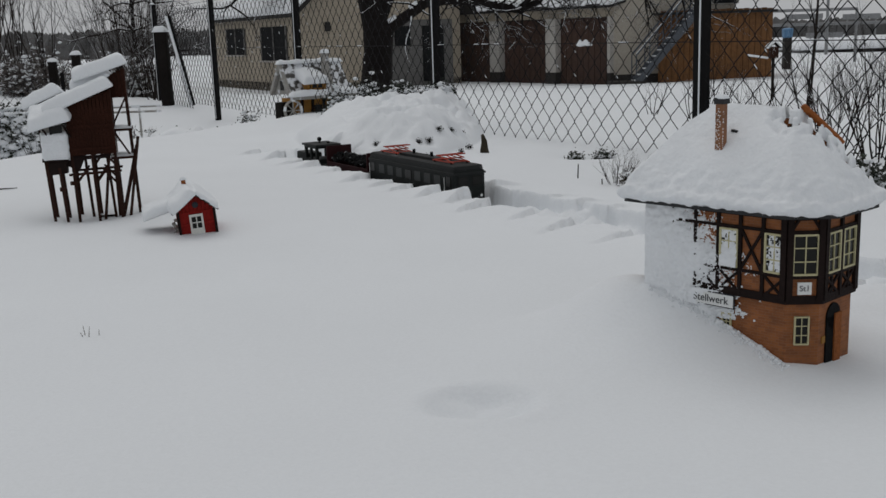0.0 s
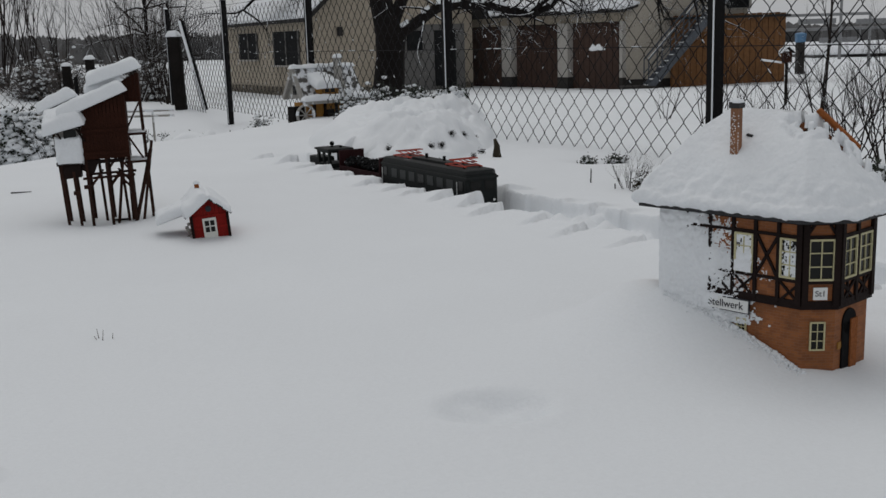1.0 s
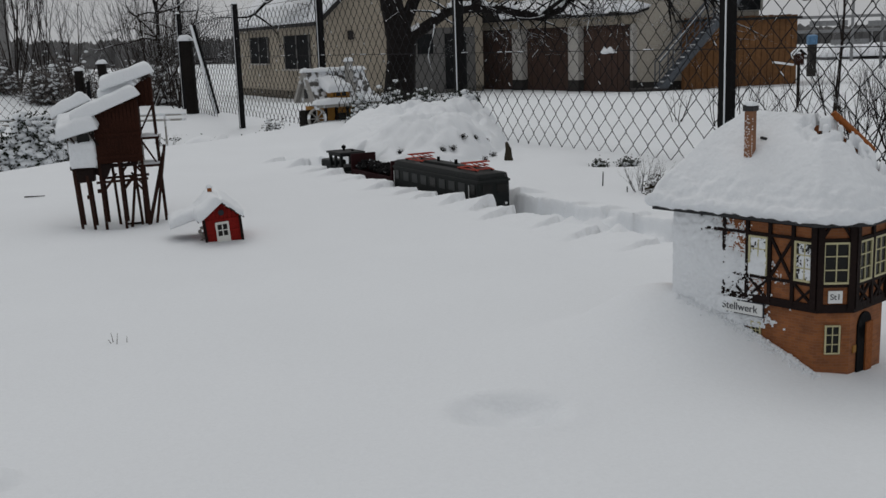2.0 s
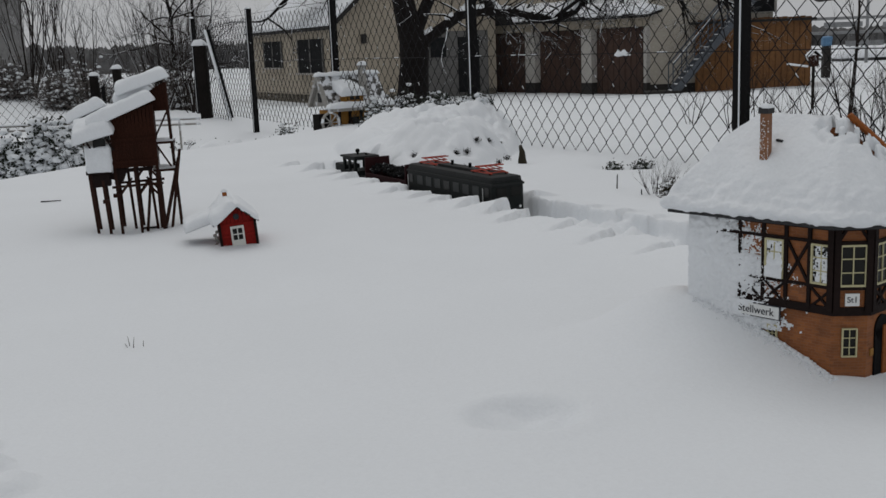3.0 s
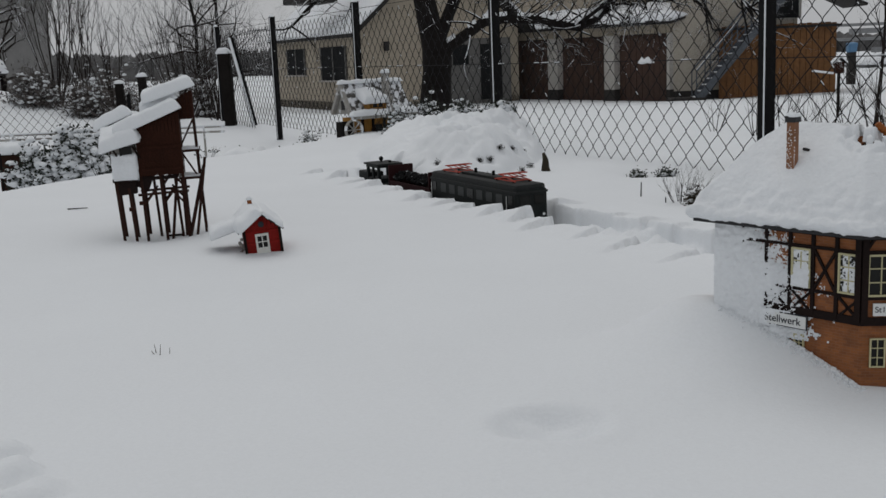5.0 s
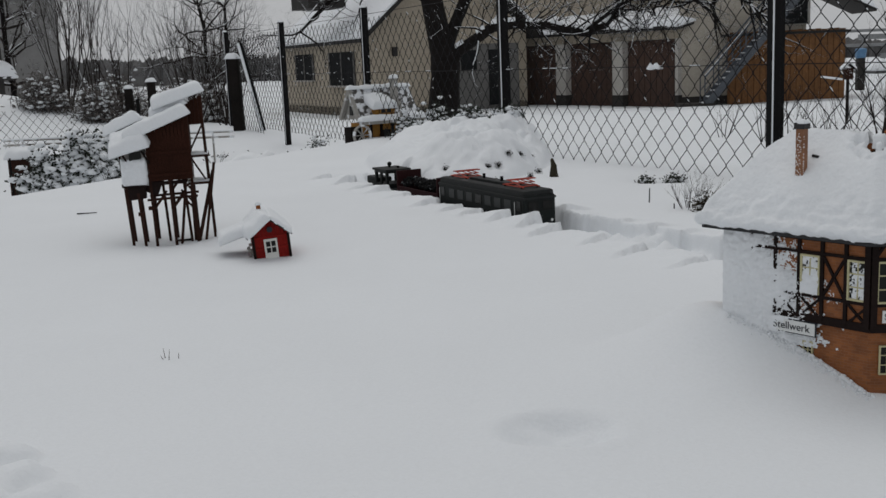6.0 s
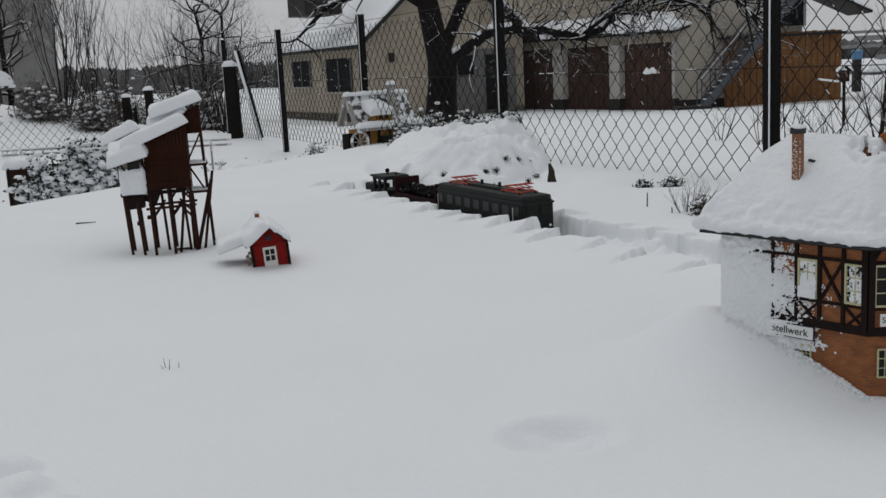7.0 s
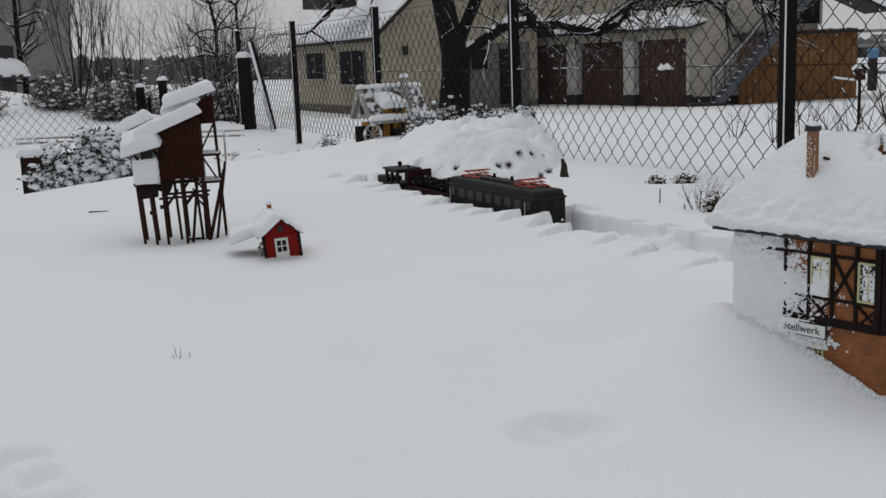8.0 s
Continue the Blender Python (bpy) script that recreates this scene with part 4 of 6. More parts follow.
def wheels(t, xs, r=0.021, w=0.10):
    for x in xs:
        for s in (-1, 1):
            part("wheel", rod(bm_new(), (x, s * (w / 2 - 0.035), r), (x, s * (w / 2 - 0.028), r), r, n=18), LOCO_BLACK, t)


def electric_locomotive():
    t = thing("electric_locomotive", train_pose(1.29), "dark green model electric locomotive with two red pantographs", "model train")
    L, W = 0.69, 0.132

    def P(name, bm, material, label="", smooth=False):
        return part(name, bm, material, t, label, smooth)

    body = bm_new()
    box(body, L, W, 0.125, at(0, 0, 0.115), 0.010)
    P("body", body, LOCO_GREEN, "dark green body dusted with snow")
    roof = bm_new()
    box(roof, L * 0.985, W * 0.97, 0.030, at(0, 0, 0.180), 0.013)
    P("roof", roof, LOCO_ROOF, "grey rounded roof dusted with snow")
    P("roof_walk", box(bm_new(), L * 0.42, 0.05, 0.012, at(0, 0, 0.199), 0.002), LOCO_ROOF)
    P("cornice", box(bm_new(), L * 1.002, W + 0.006, 0.008, at(0, 0, 0.166), 0.002), LOCO_ROOF, "pale rain strip")
    for s in (-1, 1):
        for i in range(7):
            x = -0.225 + i * 0.075
            P("side_window", box(bm_new(), 0.048, 0.003, 0.036, at(x, s * (W / 2 + 0.0006), 0.135), 0.001), LOCO_WINDOW if i != 3 else GLASS_DARK)
        P("cab_window", box(bm_new(), 0.03, 0.003, 0.036, at(0.305, s * (W / 2 + 0.0006), 0.137)), GLASS_DARK)
        P("cab_window", box(bm_new(), 0.03, 0.003, 0.036, at(-0.305, s * (W / 2 + 0.0006), 0.137)), GLASS_DARK)
        for x in (-0.33, 0.28):
            P("hand_rail", rod(bm_new(), (x, s * (W / 2 + 0.004), 0.07), (x, s * (W / 2 + 0.004), 0.15), 0.0014, n=6), SIGN_WHITE)
        P("bogie", box(bm_new(), 0.24, 0.012, 0.034, at(-0.19, s * 0.05, 0.032), 0.003), LOCO_BLACK)
        P("bogie", box(bm_new(), 0.24, 0.012, 0.034, at(0.19, s * 0.05, 0.032), 0.003), LOCO_BLACK)
        for e in (-1, 1):
            P("front_window", box(bm_new(), 0.003, 0.042, 0.034, at(e * (L / 2 + 0.0006), s * 0.030, 0.138), 0.001), GLASS_DARK)
            lamp = P("headlight", rod(bm_new(), (e * L / 2, s * 0.045, 0.083), (e * (L / 2 + 0.006), s * 0.045, 0.083), 0.0075, n=14), LOCO_WINDOW)
            buf = P("buffer", rod(bm_new(), (e * L / 2, s * 0.042, 0.046), (e * (L / 2 + 0.020), s * 0.042, 0.046), 0.005, n=10), LOCO_BLACK)
            part("buffer_head", rod(bm_new(), (e * (L / 2 + 0.018), s * 0.042, 0.046), (e * (L / 2 + 0.022), s * 0.042, 0.046), 0.011, n=16), LOCO_BLACK, buf)
            part("lens", rod(bm_new(), (e * (L / 2 + 0.005), s * 0.045, 0.083), (e * (L / 2 + 0.0075), s * 0.045, 0.083), 0.005, n=12), SIGN_WHITE, lamp)
    P("frame", box(bm_new(), L, 0.11, 0.014, at(0, 0, 0.047)), LOCO_BLACK)
    wheels(t, (-0.27, -0.19, -0.11, 0.11, 0.19, 0.27))
    for e in (-1, 1):
        x0 = e * 0.215
        p = P("pantograph", bm_new(), PANTO_RED, "folded red pantograph")
        z = 0.201
        for s in (-1, 1):
            part("base_rail", beam(bm_new(), (x0 - 0.075, s * 0.034, z), (x0 + 0.075, s * 0.034, z), 0.004), PANTO_RED, p)
            for q in (-1, 1):
                part("arm", rod(bm_new(), (x0 + q * 0.06, s * 0.034, z + 0.002), (x0 - q * 0.055, s * 0.022, z + 0.016), 0.0022, n=6), PANTO_RED, p)
                part("insulator", rod(bm_new(), (x0 + q * 0.06, s * 0.034, z - 0.008), (x0 + q * 0.06, s * 0.034, z), 0.004, n=8), TIMBER_DARK, p)
                part("arm", rod(bm_new(), (x0 + q * 0.055, s * 0.024, z + 0.015), (x0 - q * 0.01, s * 0.02, z + 0.022), 0.0022, n=6), PANTO_RED, p)
        for q in (-0.010, 0.010):
            part("contact_strip", beam(bm_new(), (x0 + q, -0.056, z + 0.023), (x0 + q, 0.056, z + 0.023), 0.004), PANTO_RED, p)
        for q in (-0.06, 0.06):
            part("cross_bar", rod(bm_new(), (x0 + q, -0.034, z + 0.002), (x0 + q, 0.034, z + 0.002), 0.002, n=6), PANTO_RED, p)
        P("whistle", rod(bm_new(), (e * 0.07, 0.0, 0.205), (e * 0.07, 0.0, 0.222), 0.006, n=10), LOCO_BLACK)


def ballast_wagon():
    t = thing("coal_wagon", train_pose(1.87), "low model wagon with dark red ends, heaped with snowy coal", "model train")
    L, W = 0.42, 0.115
    part("frame", box(bm_new(), L, W, 0.016, at(0, 0, 0.05), 0.002), LOCO_BLACK, t)
    for e in (-1, 1):
        part("end_board", box(bm_new(), 0.010, W + 0.006, 0.125, at(e * (L / 2 - 0.006), 0, 0.122), 0.0015), WAGON_RED, t, "dark red end board")
        part("coupling", box(bm_new(), 0.03, 0.02, 0.012, at(e * (L / 2 + 0.012), 0, 0.035)), LOCO_BLACK, t)
    for s in (-1, 1):
        part("side_board", box(bm_new(), L * 0.96, 0.006, 0.062, at(0, s * W / 2, 0.086)), WAGON_RED, t)
    bm = bm_new()
    rnd = random.Random(4)
    for i in range(230):
        x, y = rnd.uniform(-L / 2 + 0.02, L / 2 - 0.02), rnd.uniform(-W / 2 + 0.01, W / 2 - 0.01)
        z = 0.112 + 0.034 * (1 - (abs(y) / (W / 2)) ** 2) + rnd.uniform(-0.006, 0.008)
        ball(bm, at(x, y, z) @ Euler((rnd.uniform(0, 3), rnd.uniform(0, 3), 0)).to_matrix().to_4x4() @ Matrix.Diagonal((1, 0.7, 0.8, 1)), rnd.uniform(0.006, 0.013), 1)
    part("coal", bm, COAL, t, "loose coal lumps with snow between", kind="stuff")
    wheels(t, (-0.13, 0.13))


def shunter():
    t = thing("shunting_locomotive", train_pose(2.31), "small dark model shunting locomotive with a cab", "model train")

    def P(name, bm, material, label="", smooth=False):
        return part(name, bm, material, t, label, smooth)

    P("frame", box(bm_new(), 0.36, 0.115, 0.03, at(0, 0, 0.045), 0.003), LOCO_BLACK)
    hood = box(bm_new(), 0.14, 0.075, 0.070, at(-0.11, 0, 0.095), 0.010)
    P("hood", hood, LOCO_GREEN)
    P("grille", box(bm_new(), 0.003, 0.055, 0.045, at(-0.181, 0, 0.092)), LOCO_BLACK)
    cab = bm_new()
    for sx in (-1, 1):
        for sy in (-1, 1):
            box(cab, 0.014, 0.012, 0.060, at(0.04 + sx * 0.062, sy * 0.050, 0.135))
    box(cab, 0.138, 0.112, 0.060, at(0.04, 0, 0.080), 0.002)
    box(cab, 0.138, 0.112, 0.010, at(0.04, 0, 0.165))
    for sy in (-1, 1):
        box(cab, 0.014, 0.010, 0.060, at(0.04, sy * 0.051, 0.135))
    P("cab", cab, LOCO_GREEN, "dark cab with open windows")
    P("cab_roof", box(bm_new(), 0.165, 0.130, 0.010, at(0.04, 0, 0.175), 0.004), LOCO_ROOF)
    P("lamp", ball(rod(bm_new(), (0.02, 0, 0.178), (0.02, 0, 0.190), 0.005), at(0.02, 0, 0.196), 0.011, 2), LOCO_BLACK)
    P("exhaust", ball(rod(bm_new(), (-0.14, 0, 0.128), (-0.14, 0, 0.148), 0.007), at(-0.14, 0, 0.150), 0.011, 2), LOCO_BLACK)
    P("bell", ball(bm_new(), at(0.075, 0.02, 0.184), 0.007, 2), LOCO_BLACK)
    P("rear_box", box(bm_new(), 0.06, 0.09, 0.035, at(0.145, 0, 0.075), 0.005), LOCO_GREEN)
    for e in (-1, 1):
        for s in (-1, 1):
            P("buffer", rod(bm_new(), (e * 0.18, s * 0.038, 0.046), (e * 0.20, s * 0.038, 0.046), 0.008, n=12), LOCO_BLACK)
    wheels(t, (-0.10, 0.0, 0.10))


electric_locomotive()
ballast_wagon()
shunter()


# ---- the chain-link fence ----
POSTS = [Vector((1.12 - 1.138 * i, 4.52 + 2.125 * i)) for i in range(-1, 5)]
TOP = 0.97


def fence():
    t = thing("chain_link_fence", at(POSTS[1].x, POSTS[1].y, 0), "dark steel chain-link garden fence with snow on its posts", "fence")
    o = POSTS[1]
    d = (POSTS[1] - POSTS[0]).normalized()
    ang = math.degrees(math.atan2(d.y, d.x))
    for k, p in enumerate(POSTS):
        g = ground(p.x, p.y)
        m = at(p.x - o.x, p.y - o.y, 0) @ pose(0, 0, 0, 0, 0, ang)
        hgt = TOP + 0.06 - g + 0.3
        post = part("post", box(bm_new(), 0.050, 0.034, hgt, m @ at(0, 0, g - 0.3 + hgt / 2), 0.003), POST_STEEL, t)
        part("flange", box(bm_new(), 0.016, 0.020, hgt, m @ at(-0.014, -0.028, g - 0.3 + hgt / 2)), POST_STEEL, post)
        part("snow_strip", rough_up(box(bm_new(), 0.008, 0.006, hgt - 0.32, m @ at(-0.017, 0.0185, g + (hgt - 0.3) / 2), 0.002), 0.002, 30, k), SNOW_CRUMBLY, post, smooth=True)
        part("cap_snow", snow_pad(0.05, 0.04, 0.02, k, 0.008, m=m @ at(0, 0, TOP + 0.06)), SNOW, post, smooth=True)
    w, hh, r = 0.1125, 0.118, 0.0024
    for k in range(len(POSTS) - 1):
        a, b = POSTS[k] - o, POSTS[k + 1] - o
        L = (b - a).length
        n = math.ceil(L / w)
        g0, g1 = far_slope(POSTS[k].y) - 0.01, far_slope(POSTS[k + 1].y) - 0.02
        zb = lambda x: g0 + (g1 - g0) * x / L - 0.005
        verts, faces = [], []
        snow_v, snow_f = [], []
        rnd = random.Random(k)

        def wire(x0, z0, x1, z1, store=(verts, faces), rad=r, off=0.0):
            vs, fs = store
            q0, q1 = a + (b - a) * x0 / L, a + (b - a) * x1 / L
            side = Vector((b - a).normalized().to_tuple())
            nrm = Vector((side.y, -side.x))
            up = Vector((-(z1 - z0), x1 - x0)).normalized()
            i0 = len(vs)
            for q, z in ((q0, z0), (q1, z1)):
                for c, s in ((1, 0), (0, 1), (-1, 0), (0, -1)):
                    vs.append((q.x + nrm.x * (rad * c + off) + side.x * rad * s * up.x, q.y + nrm.y * (rad * c + off) + side.y * rad * s * up.x, z + rad * s * up.y))
            for c in range(4):
                fs.append((i0 + c, i0 + (c + 1) % 4, i0 + 4 + (c + 1) % 4, i0 + 4 + c))

        steps = int((TOP - min(zb(0), zb(L))) / (hh / 2)) + 1
        for i in range(2 * n + 1):
            for j in range(steps):
                x0, z0 = i * w / 2 + 0.0145, TOP - j * hh / 2 - hh / 4
                if (i + j) % 2 or x0 > L or z0 < zb(x0) - 0.01:
                    continue
                for s in (-1, 1):
                    x1, z1 = x0 + s * w / 2, z0 - hh / 2
                    if 0 <= x1 <= L + 0.01:
                        f = 1.0 if z1 > zb(x1) - 0.01 else 0.55
                        jz = 0.004 * noise.noise(Vector((x0 * 3, z0 * 3, k)))
                        # a bent wire: steep at the knots, flatter between them
                        run = [(0, 0), (0.055, 0.12), (0.5, 0.5), (0.945, 0.88), (1, 1)] if f == 1.0 else [(0, 0), (0.055, 0.12), (f, f)]
                        for (u0, v0), (u1, v1) in zip(run, run[1:]):
                            wire(x0 + (x1 - x0) * u0, z0 + (z1 - z0) * v0 + jz, x0 + (x1 - x0) * u1, z0 + (z1 - z0) * v1 + jz, off=0.002 * s)
                        if rnd.random() < 0.10:
                            q0 = rnd.uniform(0, 0.6)
                            q1 = q0 + rnd.uniform(0.1, 0.35)
                            wire(x0 + (x1 - x0) * q0, z0 + (z1 - z0) * q0 + 0.003, x0 + (x1 - x0) * q1, z0 + (z1 - z0) * q1 + 0.003, (snow_v, snow_f), 0.0022, 0.002 * s)
        for z in (TOP, 0.50):
            wire(0, z, L, z, rad=0.0019)
        me = bpy.data.meshes.new("wire_mesh")
        me.from_pydata(verts, [], faces)
        me.materials.append(WIRE)
        ob = new("wire_mesh", me)
        ob.parent = t
        tagged(ob, "diamond wire mesh", kind="stuff")
        for i in range(6):
            x = rnd.uniform(0, L)
            wire(x, 0.503, x + rnd.uniform(0.02, 0.09), 0.503, (snow_v, snow_f), 0.0026)
        me = bpy.data.meshes.new("wire_snow")
        me.from_pydata(snow_v, [], snow_f)
        me.materials.append(SNOW_CRUMBLY)
        ob = new("wire_snow", me)
        ob.parent = t
        tagged(ob, "specks of snow caught on the wire", kind="stuff")
    # a clump of snow held by the middle wire
    q = POSTS[1].lerp(POSTS[2], 0.345) - o
    part("snow_clump", rough_up(snow_pad(0.09, 0.022, 0.020, 3, 0.005, m=at(q.x, q.y, 0.494) @ pose(0, 0, 0, 0, 0, ang)), 0.012, 40, 2), SNOW_CRUMBLY, t, smooth=True)


fence()


# ---- vegetation ----
BARK = mat("wet_bark", (0.013, 0.011, 0.0105), 0.95, 0.5, 12, 0.6, spec=0.1)
TWIG = mat("bare_twigs", (0.024, 0.019, 0.017), 0.95, 0.3, 20, 0.0, spec=0.1)
EVERGREEN = mat("dark_evergreen_leaves", (0.018, 0.024, 0.015), 0.8, 0.4, 20, 0.0)
# twig brown lightened: distance haze is put into the hedge's colour
HEDGE = mat("bare_hedge_twigs_haze_tinted", (0.10, 0.09, 0.084), 0.95, 0.35, 6, 0.0, spec=0.1)
DRY_LEAF = mat("dry_stalks", (0.034, 0.027, 0.015), 0.8, 0.4, 30, 0.0)
# pale grey carries the distance haze over the woods
HAZE_WOOD = mat("hazed_far_woods", (0.12, 0.118, 0.118), 1.0, 0.25, 0.6, 0.0, fine=1.6)


def tube_mesh(name, segs, material, parent, label="", smooth=True, kind=""):
    """One mesh of tapered tubes: segs are (p0, p1, r0, r1)."""
    verts, faces = [], []
    for p0, p1, r0, r1 in segs:
        n = 4 if r0 < 0.012 else (6 if r0 < 0.05 else 10)
        d = (p1 - p0).normalized()
        a = d.orthogonal().normalized()
        b = d.cross(a)
        i0 = len(verts)
        for p, r in ((p0 - d * r0 * 0.3, r0), (p1, r1)):
            for k in range(n):
                t = 2 * math.pi * k / n
                verts.append(p + (a * math.cos(t) + b * math.sin(t)) * r)
        for k in range(n):
            q = (k + 1) % n
            faces.append((i0 + k, i0 + q, i0 + n + q, i0 + n + k))
    me = bpy.data.meshes.new(name)
    me.from_pydata([tuple(v) for v in verts], [], faces)
    if smooth:
        me.polygons.foreach_set("use_smooth", [True] * len(me.polygons))
    me.materials.append(material)
    ob = new(name, me)
    ob.parent = parent
    return tagged(ob, label, kind=kind)


def branch(segs, rnd, p, d, length, r, depth, bend=0.25, up=0.15, kids=3, spread=0.8, step=None, shrink=0.62, tip=0.35):
    """A crooked branch with side branches."""
    n = max(3, int(length / (step or length / 5)))
    q = p.copy()
    for i in range(n):
        d = (d + Vector((rnd.uniform(-bend, bend), rnd.uniform(-bend, bend), rnd.uniform(-bend, bend) + up * 0.3))).normalized()
        e = q + d * length / n
        r0, r1 = r * (1 - (1 - tip) * i / n), r * (1 - (1 - tip) * (i + 1) / n)
        segs.append((q.copy(), e.copy(), r0, r1))
        if depth > 0 and i >= n * 0.25:
            for _ in range(kids if i < n - 1 else kids + 1):
                if rnd.random() < 0.62:
                    side = Vector((rnd.uniform(-1, 1), rnd.uniform(-1, 1), rnd.uniform(-0.5, 0.9))).normalized()
                    branch(segs, rnd, e, (d * (1 - spread * 0.5) + side * spread).normalized(), length * shrink * rnd.uniform(0.6, 1.1), r1 * 0.62, depth - 1, bend, up, kids, spread, None, shrink, tip)
        q = e


def snow_on(segs, rnd, share=0.6, flat=0.75, lift=0.9, thick=0.75, floor_r=0.0):
    out = []
    for p0, p1, r0, r1 in segs:
        d = (p1 - p0).normalized()
        if abs(d.z) < flat and rnd.random() < share:
            s0, s1 = max(r0, floor_r), max(r1, floor_r)
            out.append((p0 + Vector((0, 0, s0 * lift)), p1 + Vector((0, 0, s1 * lift)), s0 * thick, s1 * thick))
    return out


def bare_shrub(name, x, y, height, width, stems, seed, label, r=0.006, group="", depth=2, base=None, category="shrub", share=0.45, kids=2, lean=0.0):
    rnd = random.Random(seed)
    z = ground(x, y) if base is None else base
    t = thing(name, at(x, y, z), label, category, group)
    whole = []
    for i in range(stems):
        segs = []
        a = rnd.uniform(0, 2 * math.pi)
        f = rnd.random() ** 0.6
        d = Vector((math.cos(a) * f * width / height + lean, math.sin(a) * f * width / height, 1)).normalized()
        p = Vector((math.cos(a) * width * 0.10 * f, math.sin(a) * width * 0.10 * f, -0.05))
        branch(segs, rnd, p, d, height * rnd.uniform(0.65, 1.05), r * rnd.uniform(0.7, 1.2), depth, 0.13, 0.35, kids, 0.55, None, 0.42)
        tube_mesh("stem", segs, TWIG, t)
        whole += segs
    tube_mesh("twig_snow", snow_on(whole, rnd, share, 0.93, 0.7, 0.75), SNOW_CRUMBLY, t, kind="stuff")
    return t


def snowy_bush(name, x, y, w, h, n, seed, label, leaf=0.03, snow=0.5, material=None, base=None, group="", category="bush", d=None, blob=0.018, sprigs=6, thin=0.28):
    rnd = random.Random(seed)
    z = ground(x, y) if base is None else base
    t = thing(name, at(x, y, z), label, category, group)
    verts, faces, segs = [], [], []
    bm = bm_new()
    for i in range(n):
        a, e = rnd.uniform(0, 2 * math.pi), math.acos(rnd.uniform(-0.1, 1))
        f = rnd.uniform(0.45, 1.0) * (0.8 + 0.35 * noise.noise(Vector((a * 2, e * 2, seed))))
        c = Vector((math.cos(a) * math.sin(e) * w / 2, math.sin(a) * math.sin(e) * (d or w) / 2, math.cos(e) * h)) * f
        c.z = max(c.z, 0.01)
        if i % 7 == 0:
            segs.append((Vector((c.x * 0.2, c.y * 0.2, -0.03)), c, 0.006 * w, 0.003 * w))
        for k in range(sprigs):
            o = c + Vector((rnd.gauss(0, leaf), rnd.gauss(0, leaf), rnd.gauss(0, leaf)))
            v = Vector((rnd.uniform(-1, 1), rnd.uniform(-1, 1), rnd.uniform(-0.2, 1))).normalized() * leaf
            s = v.orthogonal().normalized() * leaf * thin
            i0 = len(verts)
            verts += [tuple(o), tuple(o + v * 0.5 + s), tuple(o + v), tuple(o + v * 0.5 - s)]
            faces.append((i0, i0 + 1, i0 + 2, i0 + 3))
        if rnd.random() < snow:
            b = blob * rnd.uniform(0.5, 1.5)
            ball(bm, at(c.x, c.y, c.z + leaf * 0.6) @ Matrix.Diagonal((1.3, 1.3, 0.75, 1)), b, 1)
    me = bpy.data.meshes.new("leaves")
    me.from_pydata(verts, [], faces)
    me.materials.append(material or EVERGREEN)
    ob = new("leaves", me)
    ob.parent = t
    tagged(ob, kind="stuff")
    tube_mesh("twig_core", segs, TWIG, t, kind="stuff")
    part("snow", rough_up(bm, blob * 0.7, 0.6 / blob, seed), SNOW, t, smooth=True, kind="stuff")
    return t


